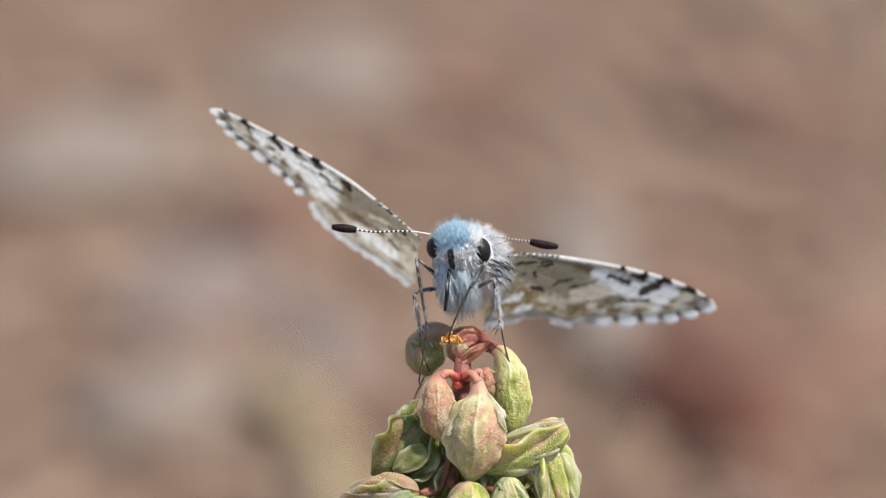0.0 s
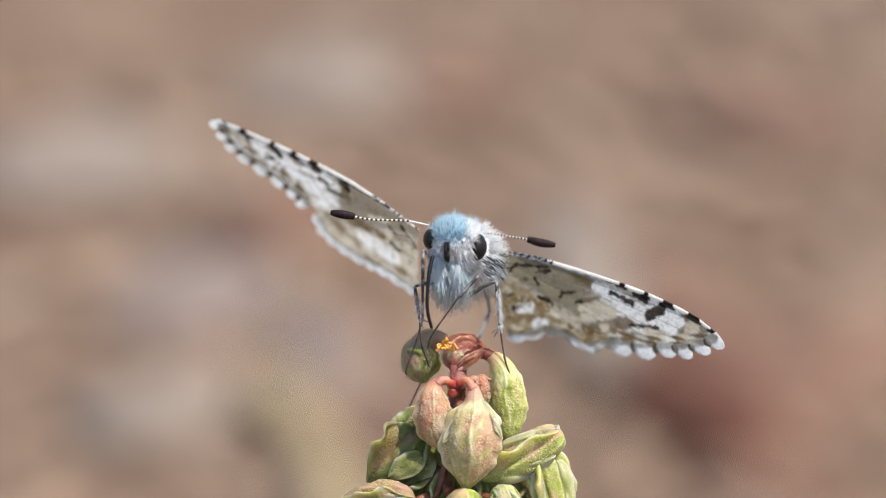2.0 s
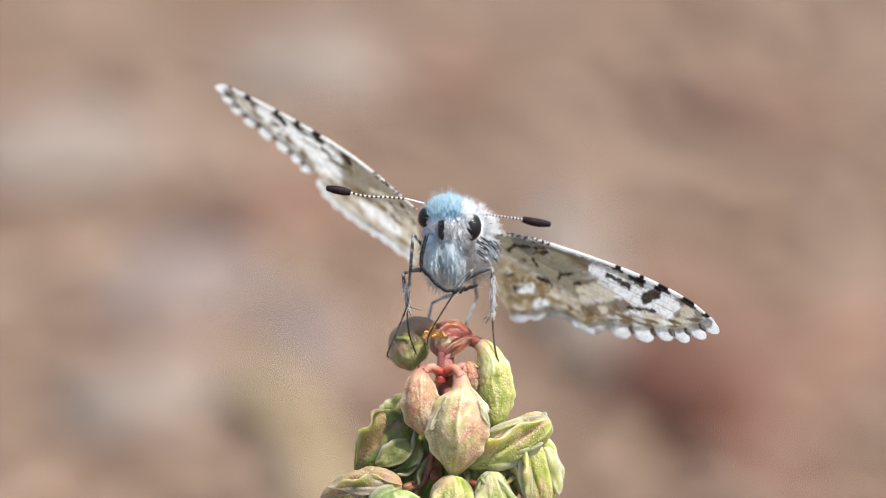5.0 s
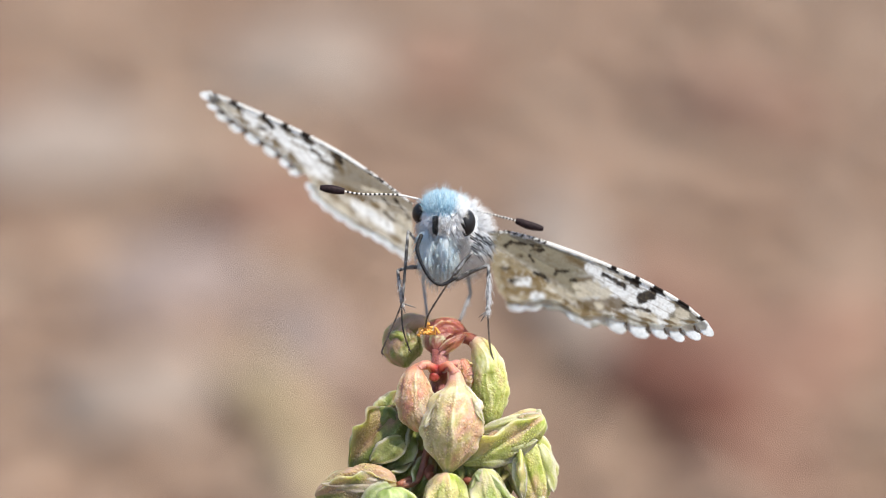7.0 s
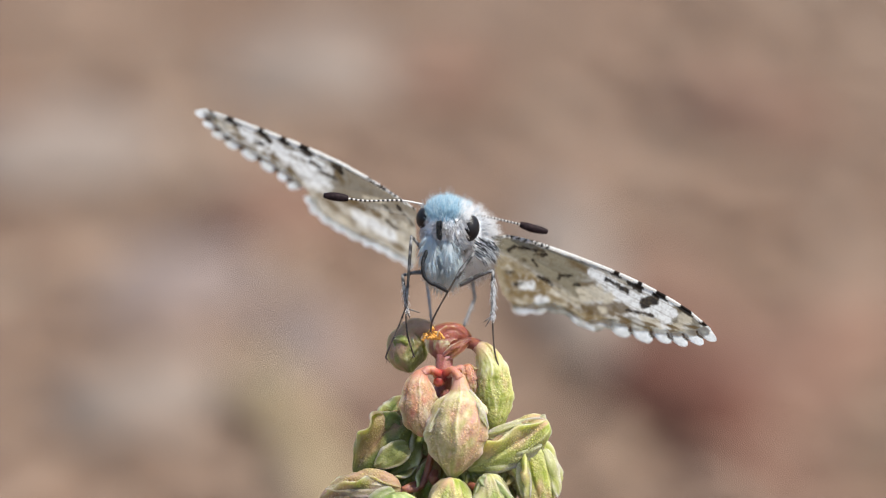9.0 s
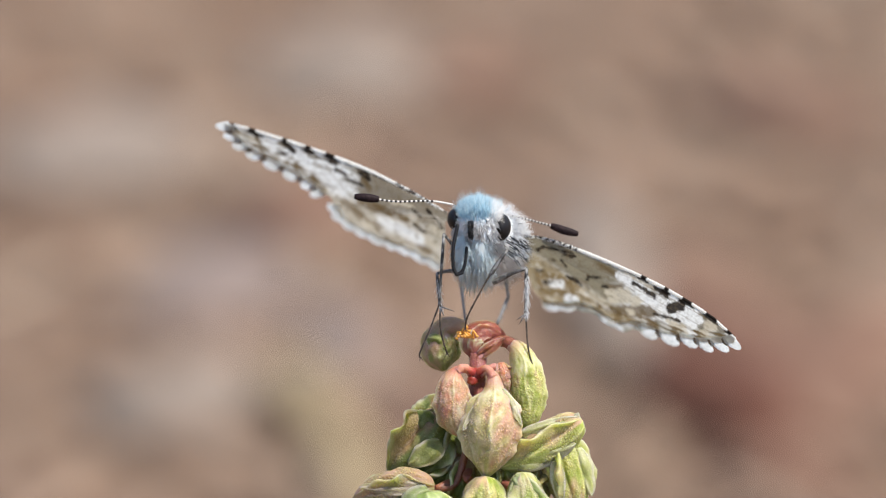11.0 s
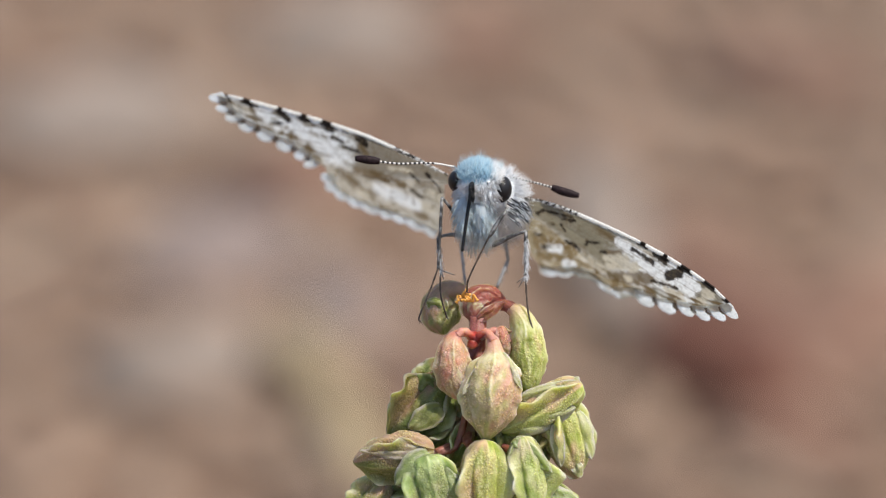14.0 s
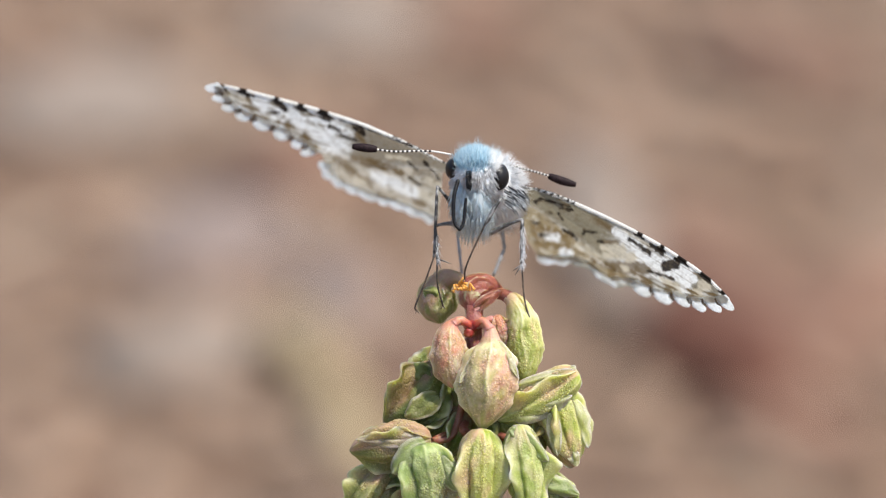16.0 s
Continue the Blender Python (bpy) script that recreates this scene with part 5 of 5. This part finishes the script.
def leg(foot, pts, radii, spur=None, skin=None, shaggy=0):
    """Pieces from hip to claw; the origin is the claw, where the leg stands."""
    p = [Vector(q) - Vector(foot) for q in pts]
    rng = random.Random(len(pts))
    hip, knee, heel = p[0], p[1], p[2]
    bm = bmesh.new()
    radii = [0.86 * r for r in radii]
    tube(bm, spline([hip, (hip + knee) / 2 + Vector((0, 0, 2)), knee], 8), [r * radii[0] for r in (1.3, 1.5, 1.5, 1.4, 1.2, 1.1, 1.0, 1.0, 0.9)], 8)
    thing = part("leg", bm_scaled(bm), skin or M_LEG, butterfly, "thin grey scaly leg")
    bm = bmesh.new()
    tube(bm, spline([knee, (knee + heel) / 2, heel], 8), [r * radii[1] for r in (0.95, 1.15, 1.2, 1.2, 1.1, 1.0, 0.95, 0.95, 1.05)], 8)
    for k in range(26):
        f = rng.uniform(0.1, 0.95)
        a = knee + (heel - knee) * f
        e = a + Vector((rng.uniform(-8, 8), rng.uniform(-8, 8), -rng.uniform(4, 10)))
        tube(bm, [a, e], [0.6, 0.1], 3, cap=False)
    if spur:
        for s in spur:
            tube(bm, [heel, heel + Vector(s) * 0.5, heel + Vector(s)], [1.4, 1.2, 0.3], 5)
    shin = part("tibia", bm_scaled(bm), skin or M_LEG, thing)
    if shaggy:
        bm = bmesh.new()
        for k in range(shaggy):
            a = knee + (heel - knee) * rng.uniform(0.12, 0.98)
            e = a + Vector((rng.gauss(1.5, 3.5), rng.uniform(-6, 3), -rng.uniform(8, 20)))
            tube(bm, [a, (a + e) / 2 + Vector((rng.uniform(-1, 2), -1, 1)), e], [0.4, 0.38, 0.08], 3, cap=False)
        part("shin_hair", bm_scaled(bm), M_FACE, shin, "white hairs on the shin")
    bm = bmesh.new()
    rest = spline(p[2:], 25)
    tube(bm, rest, [radii[2] * (1.15 if k % 5 == 0 else 0.9) for k in range(26)], 7)
    end = rest[-1]
    for s in (-1, 1):
        tube(bm, [end, end + Vector((2.5 * s, -2, -3)), end + Vector((3.5 * s, -2, -6))], [1.3, 0.9, 0.2], 4)
    part("tarsus", bm_scaled(bm), M_TARSUS, thing, "dark jointed foot")
    return thing


def bm_scaled(bm):
    bm.transform(Matrix.Scale(U, 4))
    return bm


def pt(a, b, d):
    return Vector((a, d, b))


LEG_A = leg(pt(-98, 30, -2), [pt(-30, 208, 20), pt(-62, 250, -12), pt(-68, 125, -16), pt(-84, 80, -10), pt(-101, 38, -4), pt(-98, 30, -2)], (3.1, 2.8, 2.0))
LEG_B = leg(pt(-52, 38, 8), [pt(-26, 184, 22), pt(-66, 180, -6), pt(-62, 122, -8), pt(-62, 78, -4), pt(-52, 38, 8)], (3.2, 3.0, 2.0), [(6, 0, -18), (26, 6, -10)], shaggy=110)
LEG_C = leg(pt(-14, 86, -14), [pt(24, 184, 0), pt(49, 228, -46), pt(22, 183, -46), pt(-10, 112, -30), pt(-14, 86, -14)], (3.5, 3.0, 2.0))
LEG_D = leg(pt(112, -26, -10), [pt(30, 166, 24), pt(88, 192, -10), pt(87, 112, -14), pt(92, 50, -12), pt(104, 6, -12), pt(112, -26, -10)], (3.7, 3.3, 2.1), [(-16, 4, -12), (-12, 8, -20)], shaggy=320)
LEG_E = leg(pt(-6, 0, 96), [pt(6, 196, 90), pt(-26, 168, 104), pt(-16, 80, 100), pt(-10, 30, 98), pt(-6, 0, 96)], (2.8, 2.5, 1.9), None, M_LEG_PALE)
LEG_F = leg(pt(34, 60, 128), [pt(52, 186, 110), pt(60, 140, 140), pt(40, 92, 132), pt(36, 72, 130), pt(34, 60, 128)], (3.6, 3.2, 2.0), None, M_LEG_PALE)

# claw places (right, up, away) and lean of each leg over time
LEGS = [
    (LEG_A, [(0.0, -68, -7, -14, -12), (0.5, -78, 10, -14, -4.5), (1.0, -83, 18, -10, -2.6), (1.5, -87, 19, -8, -1.7), (2.0, -85, 22, -6, -2.4), (2.5, -88, 24, -4, -1), (3.0, -93, 25, -3, 0), (3.5, -97, 30, -2, 1), (6.0, -95, 30, -2, 2), (16.0, -98, 30, -2, 0)]),
    (LEG_B, [(0.0, -54, 14, 26, -6), (0.5, 10, -26, -40, -15), (1.0, -47, 36, 8, -5.4), (2.0, -48, 38, 8, -4.4), (3.5, -49, 38, 8, -4), (16.0, -52, 38, 8, 0)]),
    (LEG_C, [(0.0, -20, 66, -14, 0), (0.5, -16, 75, -14, 3.5), (1.0, -11, 64, -14, -2), (1.5, -49, 65, -20, 9.5), (2.0, -50, 70, -16, 11), (2.5, -31, 89, -18, 6), (3.0, -48, 50, -20, 8), (3.5, -42, 9, -24, 4.7), (6.0, -22, 78, -14, 8), (7.0, -22, 80, -14, 8), (8.5, -21, 81, -14, 5), (11.0, -19, 82, -14, 4), (16.0, -14, 86, -14, 0)]),
    (LEG_D, [(0.0, 114, -32, -10, -8), (0.5, 115, -33, -10, -5.7), (1.0, 112, -30, -10, -5), (2.0, 113, -27, -10, -4.6), (2.5, 112, -28, -10, -3.4), (3.5, 112, -28, -10, -2), (6.0, 110, -30, -10, 1), (8.0, 112, -31, -10, 0.6), (16.0, 112, -26, -10, 0)]),
    (LEG_E, [(0.0, -98, -70, 66, 32), (1.5, -98, -70, 66, 32), (3.7, -98, -72, 66, 32), (6.0, -6, 0, 96, 0), (16.0, -6, 0, 96, 0)]),
    (LEG_F, [(0.0, 38, 50, 128, 0), (3.5, 36, 56, 128, 0), (16.0, 34, 60, 128, 0)]),
]

# the black tongue: its line at moments, seen from the right eye (right, up, away)
TONGUE = [
    (0.0, [(-56, -38, -30), (-58, -60, -34), (-60, -85, -34), (-62, -100, -30)]),
    (0.5, [(-56, -30, -34), (-58, -48, -38), (-60, -68, -36), (-61, -84, -30)]),
    (1.0, [(-56, -24, -40), (-58, -40, -44), (-60, -60, -40), (-60, -78, -30)]),
    (1.5, [(-56, -10, -42), (-58, -26, -46), (-58, -44, -46), (-60, -60, -36)]),
    (2.0, [(-78, -20, -40), (-84, -50, -48), (-87, -90, -50), (-86, -115, -46), (-80, -140, -40)]),
    (2.5, [(-82, 0, -40), (-92, -40, -50), (-97, -96, -50), (-94, -150, -44), (-88, -174, -36)]),
    (3.0, [(-86, -10, -40), (-88, -60, -50), (-87, -125, -50), (-92, -180, -40), (-98, -212, -30)]),
    (3.5, [(-80, 6, -44), (-88, -30, -52), (-86, -74, -52), (-77, -92, -50), (-67, -80, -48), (-63, -50, -46)]),
    (6.0, [(-78, -30, -48), (-85, -58, -54), (-82, -82, -56), (-64, -102, -58), (-34, -124, -56), (-16, -131, -54), (12, -131, -52)]),
    (6.5, [(-74, -6, -46), (-70, -57, -54), (-58, -101, -56), (-44, -118, -56), (-34, -122, -52)]),
    (7.0, [(-78, -24, -46), (-85, -50, -54), (-70, -86, -56), (-56, -104, -56), (-40, -109, -54), (-18, -98, -52)]),
    (7.5, [(-76, 0, -44), (-84, -40, -52), (-88, -78, -52), (-78, -86, -52), (-68, -74, -50), (-68, -40, -48)]),
    (8.0, [(-74, -40, -48), (-77, -52, -54), (-65, -80, -56), (-36, -94, -56), (0, -95, -54), (24, -92, -52)]),
    (8.5, [(-76, -50, -48), (-81, -67, -54), (-73, -88, -56), (-48, -104, -56), (-22, -118, -54)]),
    (11.0, [(-76, 2, -44), (-84, -40, -52), (-82, -76, -52), (-72, -84, -52), (-63, -66, -50), (-60, -38, -48)]),
    (11.5, [(-54, 0, -46), (-62, -50, -52), (-70, -108, -54), (-62, -113, -54), (-30, -113, -54), (-8, -112, -54)]),
    (12.0, [(-70, 2, -44), (-80, -20, -52), (-79, -60, -52), (-65, -80, -52), (-49, -71, -50), (-43, -44, -48)]),
    (12.5, [(-72, -10, -46), (-76, -46, -52), (-66, -79, -54), (-49, -97, -54), (-29, -100, -52)]),
    (13.0, [(-66, 0, -44), (-73, -30, -52), (-72, -72, -52), (-61, -92, -52), (-50, -76, -50), (-46, -46, -48)]),
    (13.5, [(-54, 4, -46), (-66, -40, -52), (-73, -72, -52), (-75, -90, -54), (-66, -98, -54), (-56, -100, -52)]),
    (14.0, [(-52, 8, -46), (-58, -30, -52), (-64, -70, -54), (-69, -106, -54)]),
    (14.5, [(-52, 2, -46), (-58, -34, -52), (-64, -74, -54), (-70, -110, -54)]),
    (15.0, [(-52, 2, -46), (-58, -34, -52), (-66, -74, -54), (-72, -112, -54)]),
    (15.5, [(-66, -6, -46), (-70, -36, -52), (-77, -70, -54), (-76, -86, -54), (-69, -70, -54), (-67, -44, -52)]),
    (16.0, [(-72, -8, -44), (-79, -36, -52), (-79, -76, -52), (-70, -92, -52), (-62, -81, -50), (-58, -41, -48)]),
]
LINKS = 16
tongue_links = []
for k in range(LINKS):
    bm = bmesh.new()
    r = 3.6 - 0.7 * k / LINKS
    tube(bm, [Vector((0, 0, z)) * U for z in (-8, -6.5, -3, 0, 3, 6.5, 8)], [q * r * U for q in (0.4, 0.9, 1, 1, 1, 0.9, 0.4)], 8)
    tongue_links.append(part("tongue_link", bm, M_DARK, butterfly))
tagged(tongue_links[0], "thin black curved tongue")


def motions():
    walk(butterfly, [(r[0], NODE @ stance(r[0])) for r in BODY_ROWS])
    for side, fw, hw in WINGS:
        for ob in (fw, hw):
            walk(ob, [(r[0], stance(r[0]).inverted() @ wing_pose(side, r)) for r in WING_ROWS])
    base_l, base_r = ANT_L.location.copy(), ANT_R.location.copy()
    walk(ANT_L, [(t, Matrix.Translation(base_l) @ pose(0, 0, 0, 0, a, 0)) for t, a in FEELER_L])
    walk(ANT_R, [(t, Matrix.Translation(base_r) @ pose(0, 0, 0, 0, a, 0)) for t, a in FEELER_R])
    for ob, rows in LEGS:
        full = sorted({r[0] for r in rows} | {r[0] for r in BODY_ROWS})
        p = np.array(rows)
        out = []
        for t in full:
            x, z, y, lean = (float(np.interp(t, p[:, 0], p[:, k])) for k in (1, 2, 3, 4))
            out.append((t, stance(t).inverted() @ Matrix.Translation(g(x, z, y)) @ pose(0, 0, 0, 0, lean, 0)))
        walk(ob, out)
    eye = g(46, 266, 0)
    rows = [[] for _ in range(LINKS)]
    before = [None] * LINKS
    for t, line in TONGUE:
        level = stance(t).to_3x3().inverted()
        c = spline([eye + level @ g(*p) for p in line], LINKS)
        for k in range(LINKS):
            way = (c[k + 1] - c[k]).normalized()
            if before[k] is not None and before[k].dot(way) < 0:
                way = -way
            before[k] = way
            q = Vector((0, 0, 1)).rotation_difference(way)
            rows[k].append((t, Matrix.Translation((c[k] + c[k + 1]) / 2) @ q.to_matrix().to_4x4()))
    for ob, r in zip(tongue_links, rows):
        walk(ob, r)


motions()
